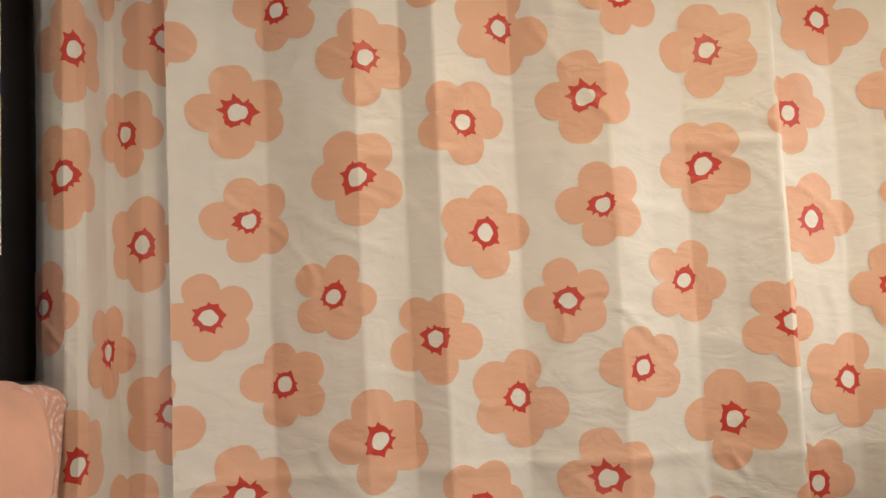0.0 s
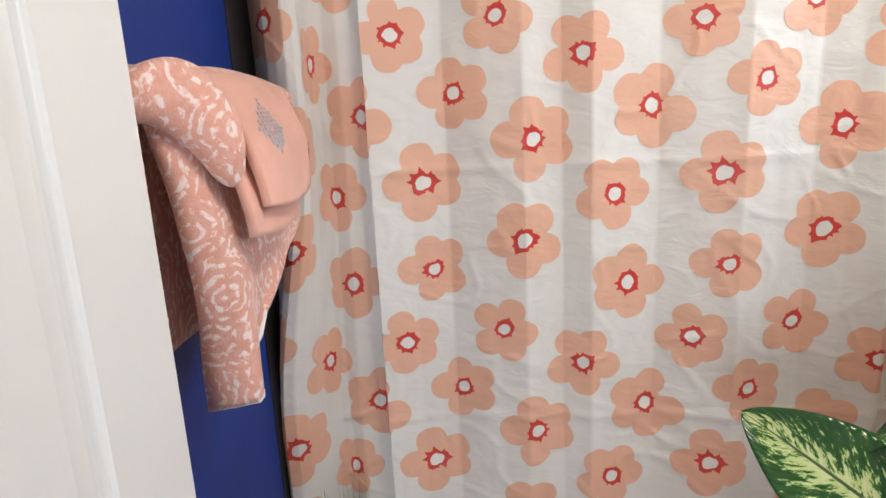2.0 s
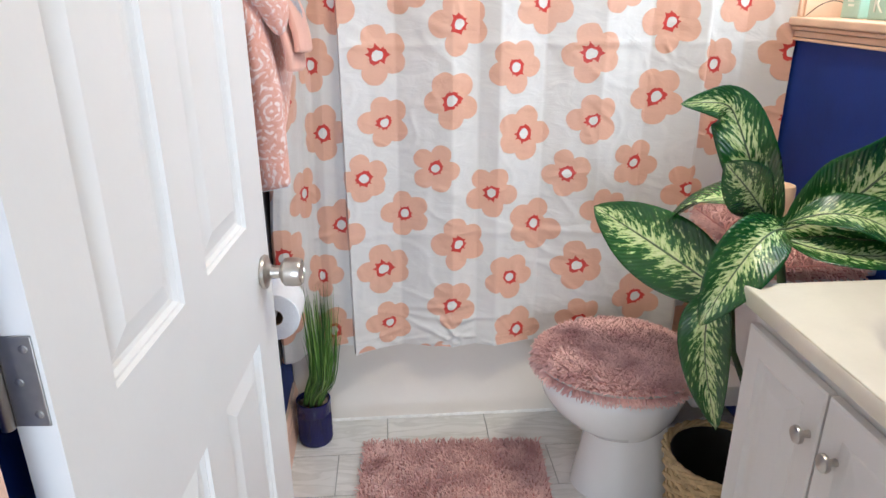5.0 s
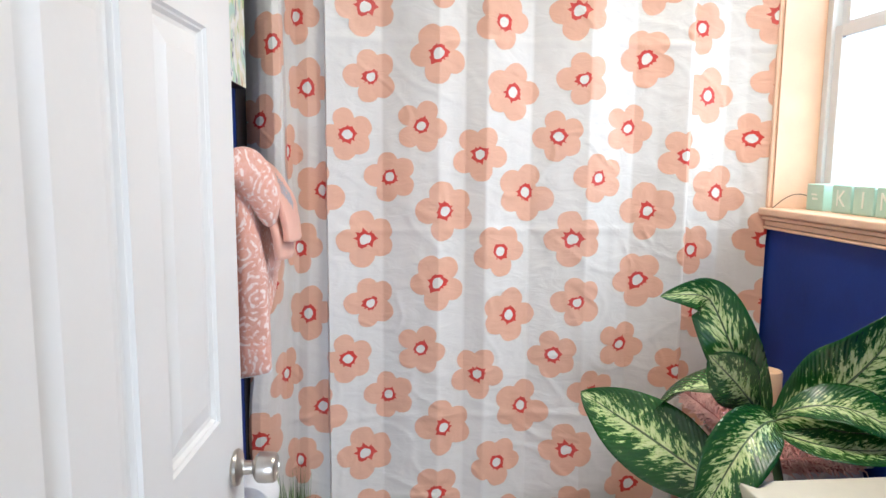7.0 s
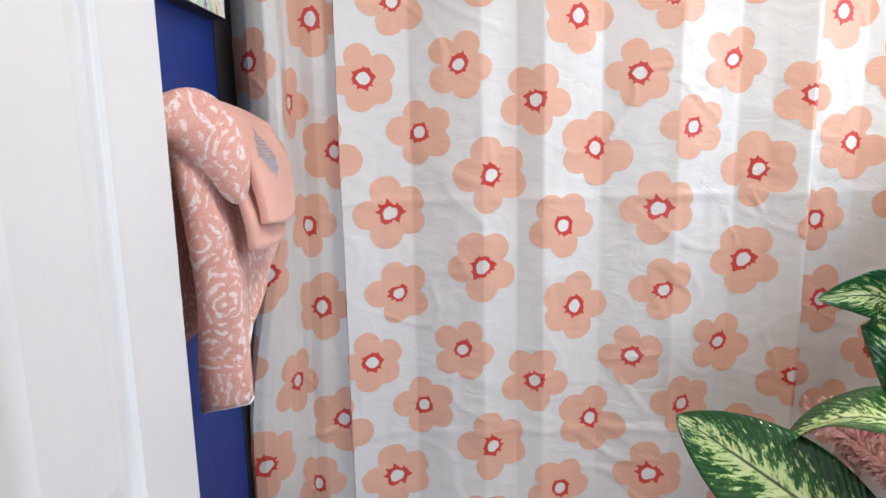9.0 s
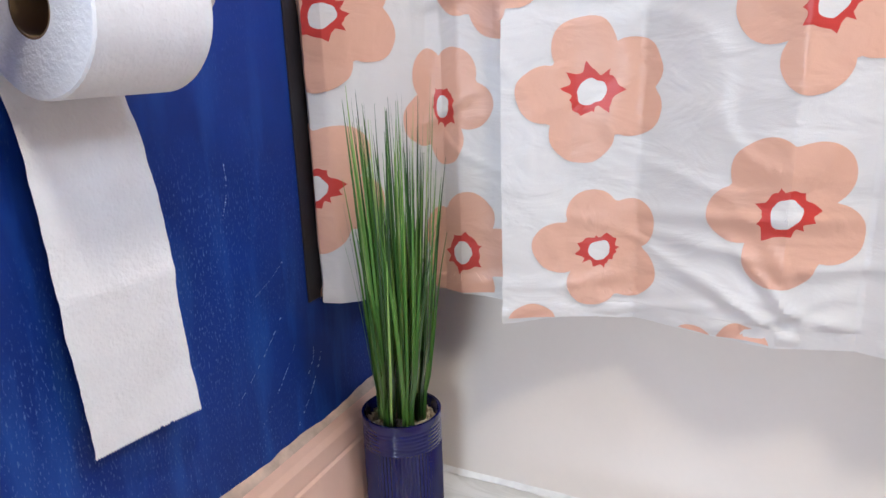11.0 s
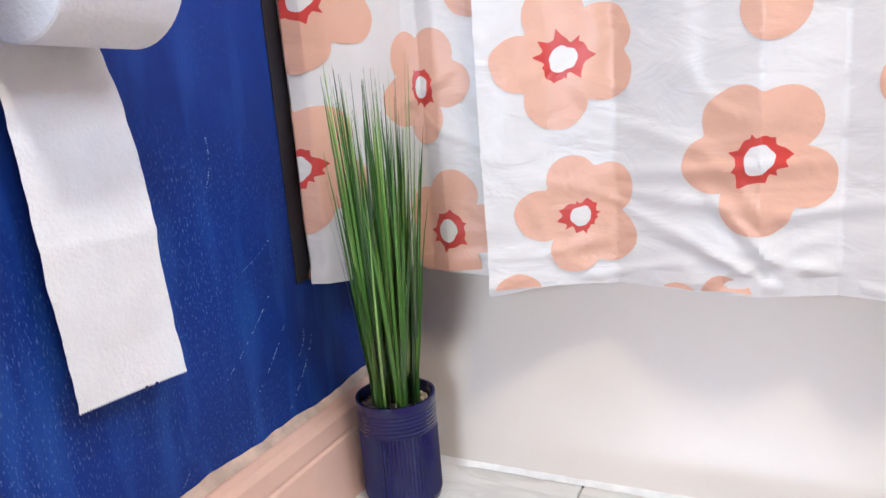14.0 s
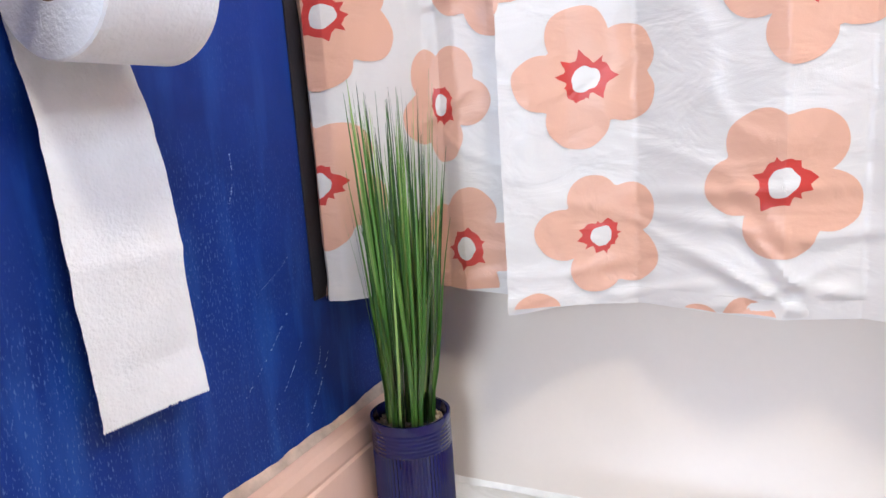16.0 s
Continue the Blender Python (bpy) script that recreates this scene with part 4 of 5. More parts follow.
# ---- toilet paper ----
def paper_holder():
    h = thing("toilet_paper_holder", "chrome toilet paper holder on the blue wall", "paper holder")
    z = 0.684
    for y in (-0.522, -0.322):
        bm = lathe([(0, 0), (0.019, 0), (0.020, 0.004), (0.015, 0.008), (0.010, 0.014), (0.008, 0.030), (0.013, 0.044), (0.010, 0.050), (0.012, 0.056), (0.0115, 0.070), (0.007, 0.076), (0, 0.077)], 28)
        p = part("post", bm, NICKEL, h, smooth=40)
        p.matrix_local = pose(0.0005, y, z, 0, 90, 0)
    part("roller", tube([(0.066, -0.522, z), (0.066, -0.322, z)], 0.0085, 18), NICKEL, h, smooth=40)


def paper_roll():
    r = thing("toilet_paper_roll", "white toilet paper roll with a long hanging tail", "toilet paper", (0.066, -0.424, 0.670))
    bm = lathe([(0.0205, -0.052), (0.0590, -0.052), (0.0605, -0.050), (0.0605, 0.050), (0.0590, 0.052), (0.0205, 0.052)], 56)
    p = part("roll", bm, PAPER, r, smooth=30)
    p.matrix_local = pose(0, 0, 0, 90, 0, 0)
    bm = lathe([(0.0205, -0.0518), (0.0190, -0.0518), (0.0190, 0.0518), (0.0205, 0.0518)], 40)
    p = part("core", bm, CARD, r, smooth=30)
    p.matrix_local = pose(0, 0, 0, 90, 0, 0)

    def tail(a, b):
        f = b
        swing = min(1.0, max(0.0, (f - 0.10) / 0.25))
        x = -0.0605 + 0.021 * swing * swing * (3 - 2 * swing) + 0.008 * f ** 2 + 0.020 * (a - 0.5) * f + 0.002 * math.sin(a * 3 + f * 9)
        for fold in (0.37, 0.63, 0.88):
            x += 0.0035 * math.exp(-abs(f - fold) / 0.035) * (1 if fold == 0.63 else -0.7)
        y = -0.051 + 0.102 * a + 0.012 * f + 0.0012 * noise.noise(Vector((b * 22, 3 * round(a), 0))) + 0.0010 * math.sin(f * 16)
        tooth = 0.0012 * (1 if int(a * 84) % 2 else -1) if b > 0.995 else 0
        return (x, y, 0.02 - 0.376 * f - tooth)

    part("tail", sheet(tail, 84, 80), PAPER, r, smooth=180)


paper_holder()
paper_roll()


# ---- potted grass ----
def grass_plant():
    t = thing("potted_grass", "artificial grass in a ribbed navy ceramic pot", "potted plant", (0.076, -0.040, 0.0))
    bm = bmesh.new()
    n, R, H = 128, 0.0555, 0.156
    prof = [(0.90, 0.0), (0.965, 0.003), (0.985, 0.010)] + [(1.0, 0.012 + 0.098 * k / 6) for k in range(7)]
    prof += [(1.0 - 0.012 * (k % 2), 0.112 + 0.034 * k / 12) for k in range(13)] + [(1.01, 0.150), (1.005, H), (0.94, H), (0.92, 0.146), (0.92, 0.125)]
    rings = []
    for q, z in prof:
        ribbed = 0.011 < z < 0.111
        rings.append([bm.verts.new((R * (q - (0.030 if ribbed and k % 2 else 0)) * math.cos(2 * math.pi * k / n), R * (q - (0.030 if ribbed and k % 2 else 0)) * math.sin(2 * math.pi * k / n), z)) for k in range(n)])
    for a, b in zip(rings, rings[1:]):
        for k in range(n):
            bm.faces.new((a[k], a[(k + 1) % n], b[(k + 1) % n], b[k]))
    bm.faces.new(rings[0][::-1])
    part("pot", bm, GLAZE, t, "glossy navy ceramic pot with fine ribs", smooth=25)
    part("gravel_bed", lathe([(0, 0.137), (0.050, 0.135)], 32), PEBBLE, t)
    rng = random.Random(4)
    bm = bmesh.new()
    for _ in range(240):
        a, q = rng.uniform(0, 6.283), 0.048 * math.sqrt(rng.random())
        g = bmesh.ops.create_icosphere(bm, subdivisions=1, radius=rng.uniform(0.0022, 0.0045))
        sc = Vector((rng.uniform(0.8, 1.3), rng.uniform(0.8, 1.3), rng.uniform(0.6, 0.9)))
        for v in g["verts"]:
            v.co = v.co * sc + Vector((q * math.cos(a), q * math.sin(a), 0.139 + rng.uniform(-0.001, 0.002)))
    tagged(part("pebbles", bm, PEBBLE, t, "tan and grey pebbles", smooth=60), kind="stuff")
    clumps = [(0.026 * math.cos(k * 1.05 + 0.3), 0.026 * math.sin(k * 1.05 + 0.3)) for k in range(6)] + [(0.0, 0.004)]
    bm = bmesh.new()
    for k in range(185):
        cx, cy = clumps[k % 7]
        a, sp = rng.uniform(0, 6.283), abs(rng.gauss(0, 1))
        base = Vector((cx + 0.006 * math.cos(a), cy + 0.006 * math.sin(a), 0.136))
        out = Vector((cx * 0.6, cy * 0.6, 0)) + Vector((math.cos(a), math.sin(a), 0)) * 0.016 * sp
        if base.x + out.x < -0.055:
            out.x = -0.055 - base.x
        hgt = 0.44 + rng.uniform(-0.11, 0.045)
        side = Vector((-math.sin(a + k), math.cos(a + k), 0))
        w = rng.uniform(0.0014, 0.0026)
        prev = None
        for s in range(7):
            f = s / 6
            lean = min(1.0, f / 0.45)
            c = base + out * f ** 1.6 + Vector((0.050, -0.080, 0)) * lean * lean * (3 - 2 * lean) + Vector((0, 0, hgt * f - 0.03 * sp * f * f * f))
            ww = w * (1 - f ** 2.5) + 0.0002
            row = (bm.verts.new(c - side * ww), bm.verts.new(c + side.cross(Vector((0, 0, 1))) * ww * 0.35), bm.verts.new(c + side * ww))
            if prev:
                bm.faces.new((prev[0], prev[1], row[1], row[0]))
                bm.faces.new((prev[1], prev[2], row[2], row[1]))
            prev = row
    tagged(part("grass_blades", bm, GRASS, t, "thin green grass blades", smooth=60), kind="stuff")


grass_plant()


# ---- shag bath mat and toilet ----
def tufts(points, rng, length, radius, bm=None, droop=0.5):
    """Yarn strands: points are (place, normal)."""
    bm = bm or bmesh.new()
    for p, nrm in points:
        side = Vector((rng.gauss(0, 1), rng.gauss(0, 1), rng.gauss(0, 1)))
        side = (side - nrm * side.dot(nrm)).normalized()
        L, r = length * rng.uniform(0.7, 1.2), radius * rng.uniform(0.8, 1.2)
        mid = p + nrm * L * 0.6 + side * L * 0.18
        tip = mid + nrm * L * 0.35 + side * L * droop + Vector((0, 0, -0.15 * L))
        u = nrm.orthogonal().normalized()
        w = nrm.cross(u)
        rings = []
        for c, q in ((p, r * 0.9), (mid, r), (tip, r * 0.55)):
            rings.append([bm.verts.new(c + q * (math.cos(k * 2.0944) * u + math.sin(k * 2.0944) * w)) for k in range(3)])
        for a, b in zip(rings, rings[1:]):
            for k in range(3):
                bm.faces.new((a[k], a[(k + 1) % 3], b[(k + 1) % 3], b[k]))
        bm.faces.new(rings[-1])
    return bm


def bath_mat():
    t = thing("bath_mat", "pink shag bath mat on the tiles", "bath mat", (0.515, -0.315, 0.0), rz=-3.5)
    w, d = 0.285, 0.205
    part("backing", boxes(((-w, -d, 0.001), (w, d, 0.010)), bevel=0.004), SHAG_BASE, t)
    rng = random.Random(7)
    pts = []
    step = 0.0062
    for i in range(int(2 * w / step)):
        for j in range(int(2 * d / step)):
            x, y = -w + step * (i + 0.5) + rng.uniform(-0.003, 0.003), -d + step * (j + 0.5) + rng.uniform(-0.003, 0.003)
            ex, ey = max(0, abs(x) - w + 0.02) * 30, max(0, abs(y) - d + 0.02) * 30
            pts.append((Vector((x, y, 0.009)), Vector((ex * (1 if x > 0 else -1), ey * (1 if y > 0 else -1), 1)).normalized()))
    tagged(part("pile", tufts(pts, rng, 0.021, 0.0024, droop=0.25), SHAG, t, "tousled pink yarn pile", smooth=80), kind="stuff")


def toilet():
    t = thing("toilet", "white porcelain toilet beside the bathtub", "toilet", (0.030, -0.315, 0.0))
    # bowl: egg-shaped rings, the front towards -x
    def egg(cx, a, b, z, n=48, back=0.75):
        ring = []
        for k in range(n):
            th = 2 * math.pi * k / n
            x = math.cos(th)
            ring.append((cx + a * (x if x < 0 else x * back), b * math.sin(th), z))
        return ring

    def loft(rings):
        bm = bmesh.new()
        vs = [[bm.verts.new(p) for p in r] for r in rings]
        n = len(vs[0])
        for p, q in zip(vs, vs[1:]):
            for k in range(n):
                bm.faces.new((p[k], p[(k + 1) % n], q[(k + 1) % n], q[k]))
        bm.faces.new(vs[0][::-1])
        bm.faces.new(vs[-1])
        bmesh.ops.recalc_face_normals(bm, faces=bm.faces)
        return bm

    part("bowl", loft([egg(0.99, 0.10, 0.075, 0.18), egg(0.985, 0.165, 0.115, 0.23), egg(0.975, 0.205, 0.155, 0.28), egg(0.97, 0.228, 0.178, 0.325), egg(0.97, 0.236, 0.186, 0.352),
                       egg(0.97, 0.238, 0.188, 0.372), egg(0.97, 0.232, 0.182, 0.380)]), PORCELAIN, t, smooth=50)
    part("pedestal", loft([egg(0.99, 0.150, 0.118, 0.0, back=1.5), egg(0.99, 0.146, 0.112, 0.03, back=1.5), egg(0.99, 0.128, 0.098, 0.12, back=1.7), egg(0.99, 0.118, 0.090, 0.20, back=1.9), egg(0.99, 0.13, 0.10, 0.25, back=1.9)]),
         PORCELAIN, t, smooth=50)
    part("seat", loft([egg(0.97, 0.232, 0.186, 0.382), egg(0.97, 0.236, 0.190, 0.388), egg(0.97, 0.236, 0.190, 0.398), egg(0.97, 0.230, 0.184, 0.403)]), PORCELAIN, t, smooth=50)
    part("lid", loft([egg(0.97, 0.228, 0.184, 0.405), egg(0.97, 0.232, 0.188, 0.411), egg(0.97, 0.230, 0.186, 0.420), egg(0.97, 0.20, 0.16, 0.426)]), PORCELAIN, t, smooth=50)
    part("hinge_deck", boxes(((1.12, -0.13, 0.33), (1.30, 0.13, 0.398)), bevel=0.012), PORCELAIN, t, smooth=40)
    tank = part("tank", boxes(((1.275, -0.215, 0.385), (1.475, 0.215, 0.750)), bevel=0.022), PORCELAIN, t, smooth=40)
    part("tank_lid", boxes(((1.262, -0.228, 0.752), (1.482, 0.228, 0.783)), bevel=0.008), PORCELAIN, tank, smooth=40)
    part("flush_lever", tube([(1.274, 0.15, 0.710), (1.256, 0.15, 0.710), (1.255, 0.145, 0.710), (1.256, 0.075, 0.700)], 0.009, 12), NICKEL, tank, "chrome flush lever", smooth=40)


def lid_cover():
    t = thing("toilet_lid_cover", "pink shag cover fitted over a toilet lid", "lid cover", (0.994, -0.315, 0.0))
    rng = random.Random(11)

    def dome(th, f):
        x = math.cos(th)
        a, b = 0.243, 0.205
        return Vector((a * f * (x if x < 0 else x * 0.80), b * f * math.sin(th), 0.4285 + 0.030 * (1 - f ** 2.4) ** 0.6 + 0.004 * math.sin(9 * f + 3 * th) * (1 - f)))

    bm = sheet(lambda a, b: dome(a * 2 * math.pi, b), 48, 10)
    bmesh.ops.remove_doubles(bm, verts=bm.verts, dist=1e-4)
    part("backing", bm, SHAG_BASE, t, smooth=180)
    pts = []
    for k in range(8200):
        f, th = math.sqrt((k + 0.5) / 8200), k * 2.39996
        p = dome(th, f)
        out = Vector((math.cos(th), math.sin(th), 0))
        pts.append((p, (Vector((0, 0, 1)) + out * (0.25 * f + 1.6 * max(0.0, f - 0.86) / 0.14)).normalized()))
    for k in range(1000):
        th = k * 2 * math.pi / 1000
        p = dome(th, 1.0) - Vector((0, 0, 0.008))
        pts.append((p, (Vector((math.cos(th), math.sin(th), -0.55))).normalized()))
    tagged(part("pile", tufts(pts, rng, 0.023, 0.0022, droop=0.22), SHAG, t, "tousled pink yarn pile", smooth=80), kind="stuff")


def tank_cover():
    t = thing("toilet_tank_cover", "pink shag cover over a toilet tank lid", "tank cover", (1.372, -0.315, 0.0))
    part("backing", boxes(((-0.116, -0.234, 0.750), (0.112, 0.234, 0.7905)), bevel=0.01), SHAG_BASE, t)
    rng = random.Random(12)
    pts = []
    for i in range(27):
        for j in range(54):
            pts.append((Vector((-0.112 + 0.0083 * i + rng.uniform(-0.003, 0.003), -0.228 + 0.0086 * j + rng.uniform(-0.003, 0.003), 0.7895)), Vector((0, 0, 1))))
    for j in range(54):
        for k in range(5):
            pts.append((Vector((-0.116, -0.228 + 0.0086 * j, 0.757 + 0.007 * k)), Vector((-1, 0, 0.1)).normalized()))
    for i in range(27):
        for k in range(5):
            pts.append((Vector((-0.112 + 0.0083 * i, -0.234, 0.757 + 0.007 * k)), Vector((0, -1, 0.1)).normalized()))
    tagged(part("pile", tufts(pts, rng, 0.018, 0.0027, droop=0.25), SHAG, t, "tousled pink yarn pile", smooth=80), kind="stuff")


bath_mat()
toilet()
lid_cover()
tank_cover()


def candle():
    t = thing("candle", "cream pillar candle with a melted rim", "candle", (1.385, -0.29, 0.808))
    part("wax", lathe([(0, 0), (0.036, 0), (0.038, 0.003), (0.038, 0.100), (0.036, 0.106), (0.033, 0.104), (0.028, 0.093), (0, 0.089)], 40), WAX, t, smooth=40)
    part("wick", tube([(0, 0, 0.088), (0.001, 0, 0.095), (0.003, 0, 0.101)], 0.0012, 6), BLACK, t)


candle()


# ---- vanity ----
def vanity():
    x0, y0, y1, top = 1.075, -1.485, -0.795, 0.855
    v = thing("vanity_cabinet", "white two-door bathroom vanity cabinet", "vanity")
    part("carcass", boxes(((x0 + 0.002, y0, 0.09), (EAST - 0.002, y1, top - 0.17)), ((x0 + 0.002, y0, top - 0.17), (x0 + 0.020, y1, top - 0.037)), ((x0 + 0.020, y1 - 0.018, top - 0.17), (EAST - 0.002, y1, top - 0.037)), ((x0 + 0.06, y0, 0.0), (EAST - 0.002, y1, 0.09)), bevel=0.002), CABINET, v)
    ym = -1.066
    for a, b, side in ((ym + 0.003, y1 - 0.014, -1), (y0 + 0.02, ym - 0.003, 1)):
        bm = bmesh.new()
        z0, z1 = 0.13, 0.785
        rings = []
        for inset, x in ((0.0, -0.001), (0.0, -0.016), (0.004, -0.019), (0.050, -0.019), (0.060, -0.012), (0.064, -0.011), (0.092, -0.018), (0.096, -0.0185)):
            rings.append([bm.verts.new((x0 + x, y, z)) for y, z in ((b - inset, z0 + inset), (a + inset, z0 + inset), (a + inset, z1 - inset), (b - inset, z1 - inset))])
        for p, q in zip(rings, rings[1:]):
            for k in range(4):
                bm.faces.new((p[k], p[(k + 1) % 4], q[(k + 1) % 4], q[k]))
        bm.faces.new(rings[-1])
        bmesh.ops.recalc_face_normals(bm, faces=bm.faces)
        d = part("door", bm, CABINET, v)
        k = part("knob", lathe([(0, 0), (0.007, 0), (0.006, 0.010), (0.008, 0.014), (0.0155, 0.018), (0.0165, 0.022), (0.015, 0.026), (0.008, 0.029), (0, 0.0295)], 28), NICKEL, d, "round brushed nickel knob", smooth=40)
        k.matrix_local = pose(x0 - 0.0188, a + 0.022 if side == -1 else b - 0.048, 0.692, 0, -90, 0)
    bx, by, ra, rb = 1.315, -1.15, 0.185, 0.255

    def slab(a, b):
        x, y = 1.047 + (EAST - 0.003 - 1.047) * a, y0 + 0.002 + (-0.780 - y0 - 0.002) * b
        q = math.hypot((x - bx) / ra, (y - by) / rb)
        z = top
        if q < 1:
            z -= 0.115 * (1 - q * q) ** 1.4
        return (x, y, z)

    bm = sheet(slab, 60, 84)
    for f in bm.faces:
        f.normal_flip()
    c = part("countertop", bm, COUNTER, v, "cream moulded top with a basin", smooth=60)
    part("edge", boxes(((1.045, y0 + 0.002, top - 0.036), (1.070, -0.778, top - 0.0008)), ((1.070, -0.800, top - 0.036), (EAST - 0.003, -0.778, top - 0.0008)), bevel=0.005), COUNTER, c, smooth=40)


vanity()


# ---- wicker basket ----
def basket():
    t = thing("waste_basket", "woven wicker waste basket with a black liner", "waste basket", (1.19, -0.555, 0.0))
    n, rows = 26, 13
    for k in range(rows):
        z = 0.012 + 0.0195 * k
        R = 0.105 + 0.030 * k / rows
        pts = [((R + 0.005 * (1 if (i + k) % 2 else -1)) * Vector((math.cos(2 * math.pi * i / n), math.sin(2 * math.pi * i / n), 0))) + Vector((0, 0, z)) for i in range(n + 1)]
        part("woven_strand", tube(pts, 0.0085, 6), WICKER, t, smooth=60)
    for i in range(n):
        a = 2 * math.pi * i / n
        part("stake", tube([(0.105 * math.cos(a), 0.105 * math.sin(a), 0.002), (0.136 * math.cos(a), 0.136 * math.sin(a), 0.262)], 0.004, 6), WICKER, t, smooth=60)
    for ph in (0.0, 2.1, 4.2):
        pts = [((0.137 + 0.007 * math.cos(i * 0.9 + ph)) * math.cos(2 * math.pi * i / 60), (0.137 + 0.007 * math.cos(i * 0.9 + ph)) * math.sin(2 * math.pi * i / 60), 0.264 + 0.007 * math.sin(i * 0.9 + ph)) for i in range(61)]
        part("braided_rim", tube(pts, 0.006, 6), WICKER, t, smooth=60)
    part("liner", lathe([(0.0, 0.01), (0.095, 0.01), (0.122, 0.25), (0.126, 0.262), (0.124, 0.262), (0.118, 0.245), (0.09, 0.02), (0, 0.02)], 32), BLACK, t, "black plastic liner", smooth=40)


basket()


# ---- variegated plant ----
def leaf(plant, spine, width, roll=0.0, fold=0.25, wave=0.05, peak=0.42, up=(0, -0.5, 1), bez=bez):
    """One leaf along a spine of points; the blade faces up, turned by roll about the spine."""
    def blade(a, b):
        u = 2 * a - 1
        c = bez(spine, b)
        d = (bez(spine, min(1, b + 0.02)) - bez(spine, max(0, b - 0.02))).normalized()
        s = d.cross(Vector(up)).normalized()
        nrm = s.cross(d).normalized()
        cs, sn = math.cos(radians(roll)), math.sin(radians(roll))
        s, nrm = cs * s + sn * nrm, cs * nrm - sn * s
        f = b
        w = width * (max(0.0, math.sin(math.pi * f ** (math.log(0.5) / math.log(peak)))) ** 0.72) * (1 - 0.15 * f)
        w = max(w, 0.0006)
        rise = fold * abs(u) ** 1.3 * w + wave * w * math.sin(f * 15 + 2 * u) * abs(u) ** 2
        return c + s * u * w + nrm * rise

    ob = part("leaf", sheet(blade, 14, 34, uv=True), LEAF, plant, smooth=180)
    thick(ob, 0.0008)
    part("midrib", tube([bez(spine, k / 20) for k in range(20)], 0.0028, 6, taper=0.3), STEM, ob, smooth=60)
    return ob


def dieffenbachia():
    t = thing("potted_plant", "broad-leaved green and cream variegated plant", "potted plant", (0, 0, 0))
    part("pot", lathe([(0, 0), (0.070, 0), (0.085, 0.15), (0.090, 0.155), (0.088, 0.165), (0.078, 0.16), (0.075, 0.135)], 40, (1.31, -0.665, 0.0)), BLACK, t, "dark nursery pot", smooth=40)
    part("soil", lathe([(0, 0.137), (0.0755, 0.135)], 32, (1.31, -0.665, 0.0)), SOIL, t)
    node = (1.19, -0.64, 0.89)
    part("stem", tube([(1.31, -0.665, 0.13), (1.29, -0.66, 0.40), (1.23, -0.65, 0.70), node], 0.013, 12, taper=0.7), STEM, t, smooth=60)
    part("stem", tube([(1.30, -0.66, 0.13), (1.22, -0.645, 0.42), (1.13, -0.635, 0.62), (1.108, -0.63, 0.76)], 0.009, 10, taper=0.7), STEM, t, smooth=60)
    view = (-0.45, -0.75, 0.5)
    leaf(t, [(1.135, -0.63, 0.735), (1.03, -0.52, 0.800), (0.95, -0.42, 0.845), (0.868, -0.34, 0.885)], 0.098, fold=0.18, up=view, peak=0.47)
    leaf(t, [(1.175, -0.635, 0.92), (1.118, -0.66, 1.006), (1.072, -0.68, 1.086), (1.044, -0.660, 1.160), (1.022, -0.655, 1.188), (0.974, -0.670, 1.196), (0.915, -0.685, 1.196)], 0.058, fold=0.10,
         up=(-0.35, -0.9, 0.25), peak=0.36, wave=0.05, bez=spline)
    leaf(t, [(1.166, -0.64, 0.93), (1.112, -0.672, 0.985), (1.060, -0.705, 1.034), (1.002, -0.722, 1.088)], 0.060, fold=0.10, up=(-0.3, -1, 0.3), peak=0.64, wave=0.02, bez=spline)
    leaf(t, [(1.195, -0.61, 0.905), (1.15, -0.53, 0.985), (1.07, -0.47, 0.965), (1.008, -0.42, 0.830)], 0.074, fold=0.3, up=(0.1, 0.1, 1), roll=18)
    leaf(t, [(1.205, -0.62, 0.91), (1.33, -0.62, 0.930), (1.42, -0.63, 1.03), (1.492, -0.64, 1.168)], 0.112, fold=0.16, up=(0.15, -1, 0.35), peak=0.45)
    leaf(t, [(1.195, -0.65, 0.935), (1.29, -0.69, 0.995), (1.37, -0.715, 0.955), (1.440, -0.73, 0.886)], 0.062, fold=0.25, up=(0, -0.7, 1), peak=0.55)
    leaf(t, [(1.185, -0.66, 0.925), (1.085, -0.745, 0.965), (1.022, -0.775, 0.875), (0.975, -0.765, 0.760)], 0.066, fold=0.35, up=(-0.2, -0.85, 0.6), peak=0.5)
    leaf(t, [(1.108, -0.63, 0.755), (1.015, -0.645, 0.765), (1.050, -0.66, 0.60), (1.105, -0.665, 0.425)], 0.062, fold=0.25, up=(-0.6, -0.9, 0.3), peak=0.5)
    leaf(t, [(1.195, -0.66, 0.90), (1.27, -0.745, 0.885), (1.37, -0.75, 0.883), (1.485, -0.725, 0.900)], 0.048, fold=0.15, up=(0, -0.5, 1))
    leaf(t, [(1.20, -0.61, 0.905), (1.29, -0.62, 0.915), (1.35, -0.63, 0.885), (1.40, -0.64, 0.862)], 0.066, fold=0.2, up=(0, -0.9, 0.6))


dieffenbachia()


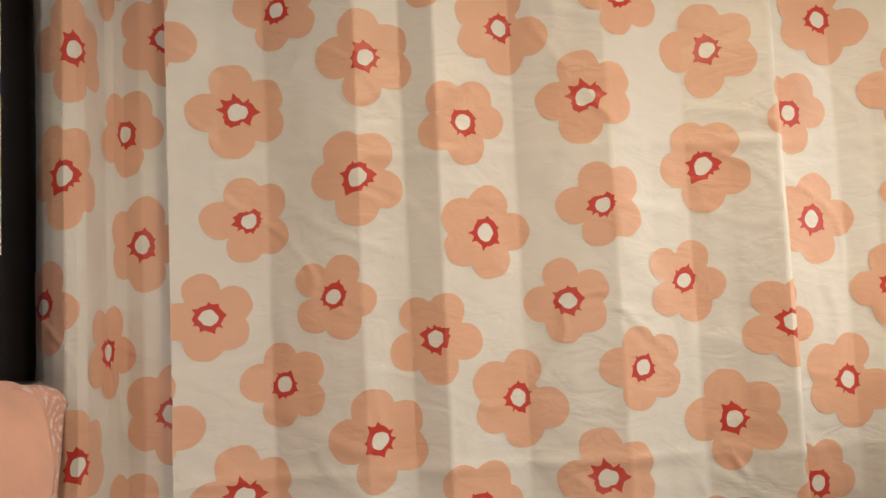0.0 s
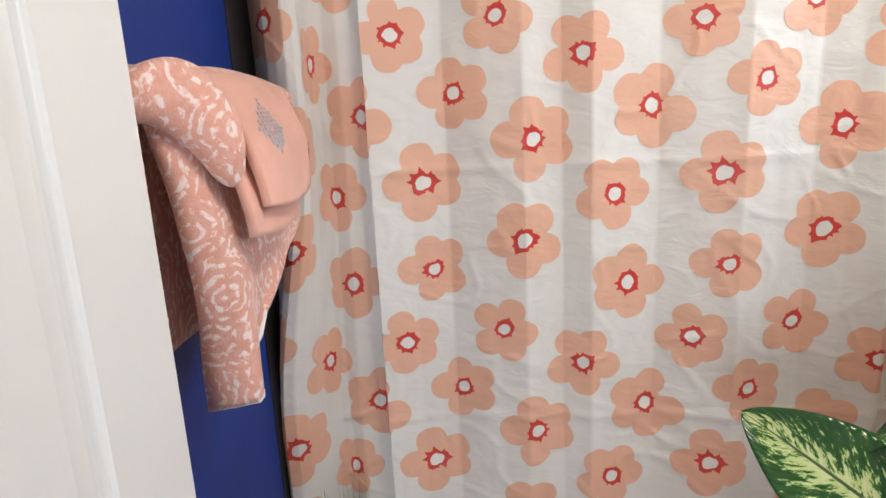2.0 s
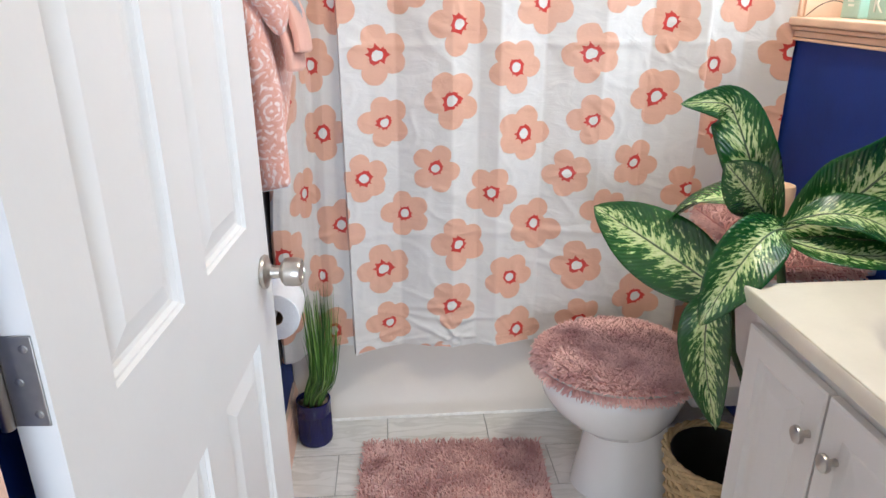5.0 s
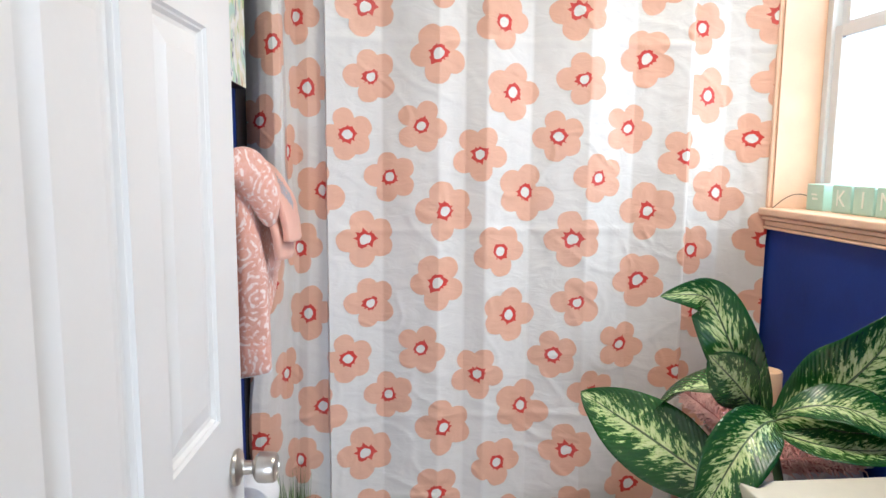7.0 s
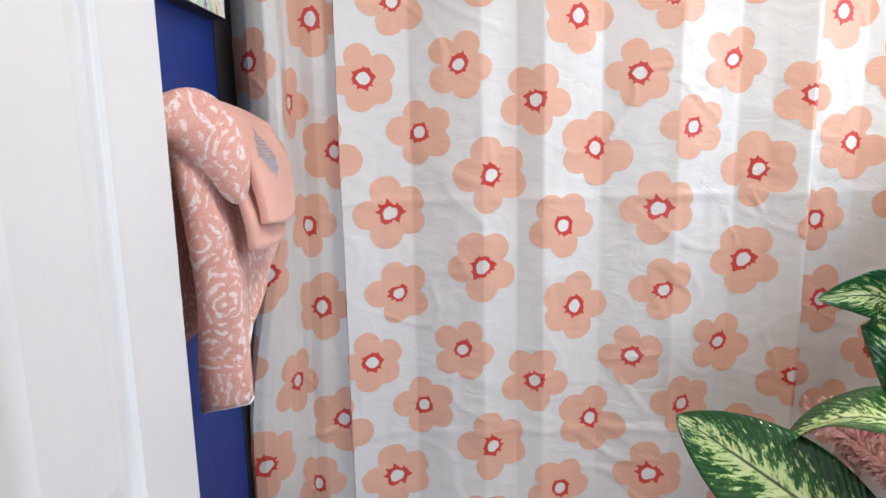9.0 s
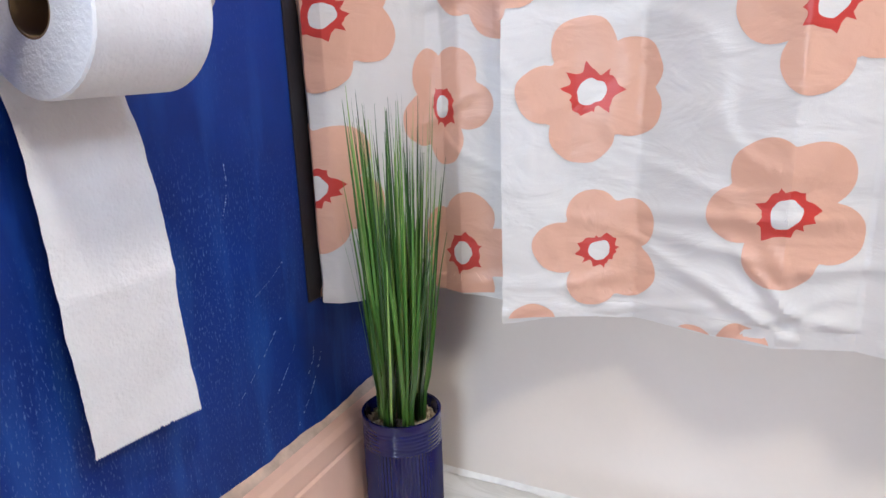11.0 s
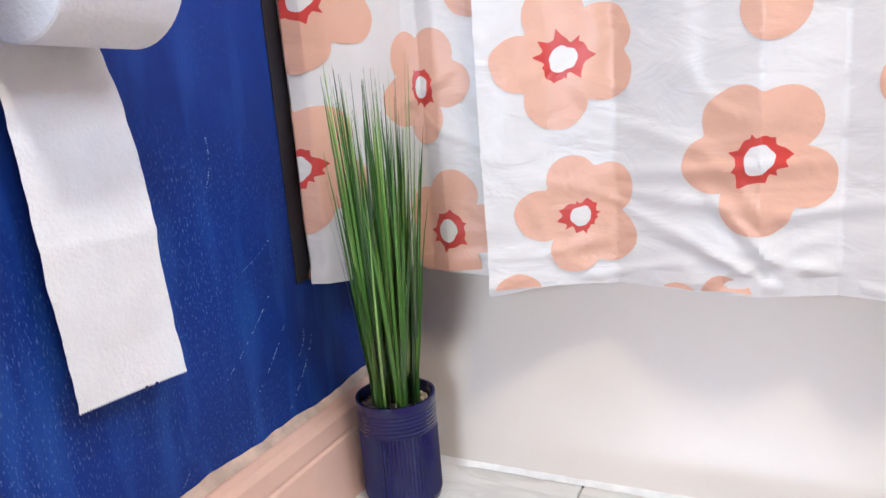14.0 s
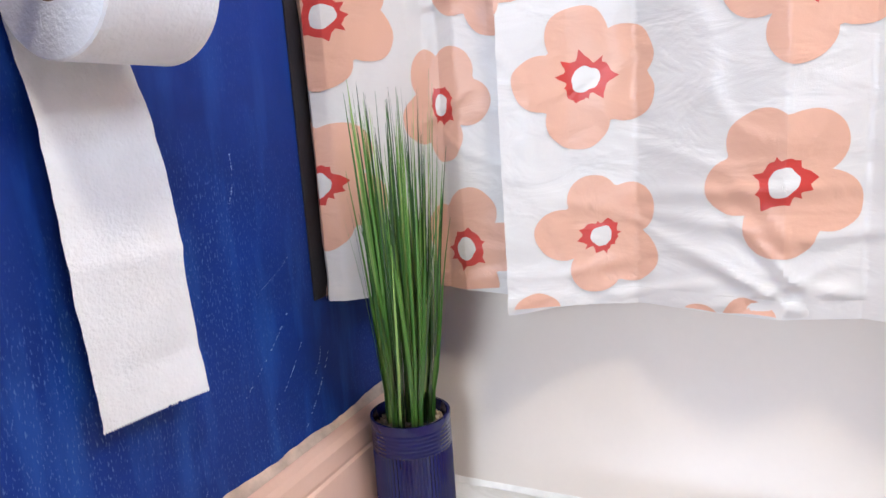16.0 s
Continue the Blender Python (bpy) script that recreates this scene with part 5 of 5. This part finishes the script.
# ---- letter blocks on the window sill ----
def letter_blocks():
    for k, ch in enumerate(("", "K", "I", "N", "D")):
        w = 0.074
        b = thing("letter_block", "mint wooden block with a pale letter on a window sill" if ch else "mint wooden block with a worn face on a window sill", "letter block",
                  (EAST + 0.092, (-0.137, -0.247, -0.331, -0.414, -0.498)[k], WZ0), "letter blocks on the sill")
        part("body", boxes(((-0.030, -w / 2, 0.0), (0.030, w / 2, w)), bevel=0.003), MINT, b)
        if ch:
            cu = bpy.data.curves.new("letter", "FONT")
            cu.body, cu.size, cu.extrude, cu.align_x, cu.align_y = ch, 0.062, 0.0006, "CENTER", "CENTER"
            cu.materials.append(LETTER)
            o = new("letter", cu)
            o.parent = b
            o.matrix_local = pose(-0.0308, 0, w / 2, 90, 0, -90)
        else:
            part("faded_mark", boxes(((-0.0312, -0.014, 0.030), (-0.030, 0.010, 0.036)), ((-0.0312, -0.010, 0.042), (-0.030, 0.014, 0.047))), LETTER, b)
    c = thing("cord", "thin cord trailing along the window sill", "cord")
    part("wire", tube([bez([(EAST + 0.07, -0.0995, WZ0 + 0.036), (EAST + 0.03, -0.085, WZ0 + 0.060), (EAST + 0.01, -0.06, WZ0 + 0.02), (EAST - 0.010, -0.055, WZ0 + 0.0015)], k / 16) for k in range(17)], 0.0012, 6), BLACK, c)


letter_blocks()


# ---- floor tiles ----
def floor_tiles():
    f = bpy.data.objects["floor"]
    w, d, g = 0.338, 0.190, 0.003
    meshes = {}
    row = 0
    y = TUB_Y - 0.004
    while y > SOUTH - 0.10:
        lo = max(y - d + g, SOUTH - 0.118)
        x = -0.34 + (0.160 if row % 2 else -0.022)
        while x < EAST:
            a, b = max(x, 0.001), min(x + w - g, EAST - 0.001)
            if b - a > 0.01:
                key = (round(b - a, 3), round(y - lo, 3))
                if key not in meshes:
                    bm = bmesh.new()
                    add_box(bm, (0, -key[1], -0.004), (key[0], 0, 0.0), 0.0012, 1)
                    meshes[key] = finish(bm, "tile", TILE)
                t = new("tile", meshes[key])
                t.parent = f
                t.location = (a, y, 0.0)
            x += w
        y -= d
        row += 1


floor_tiles()
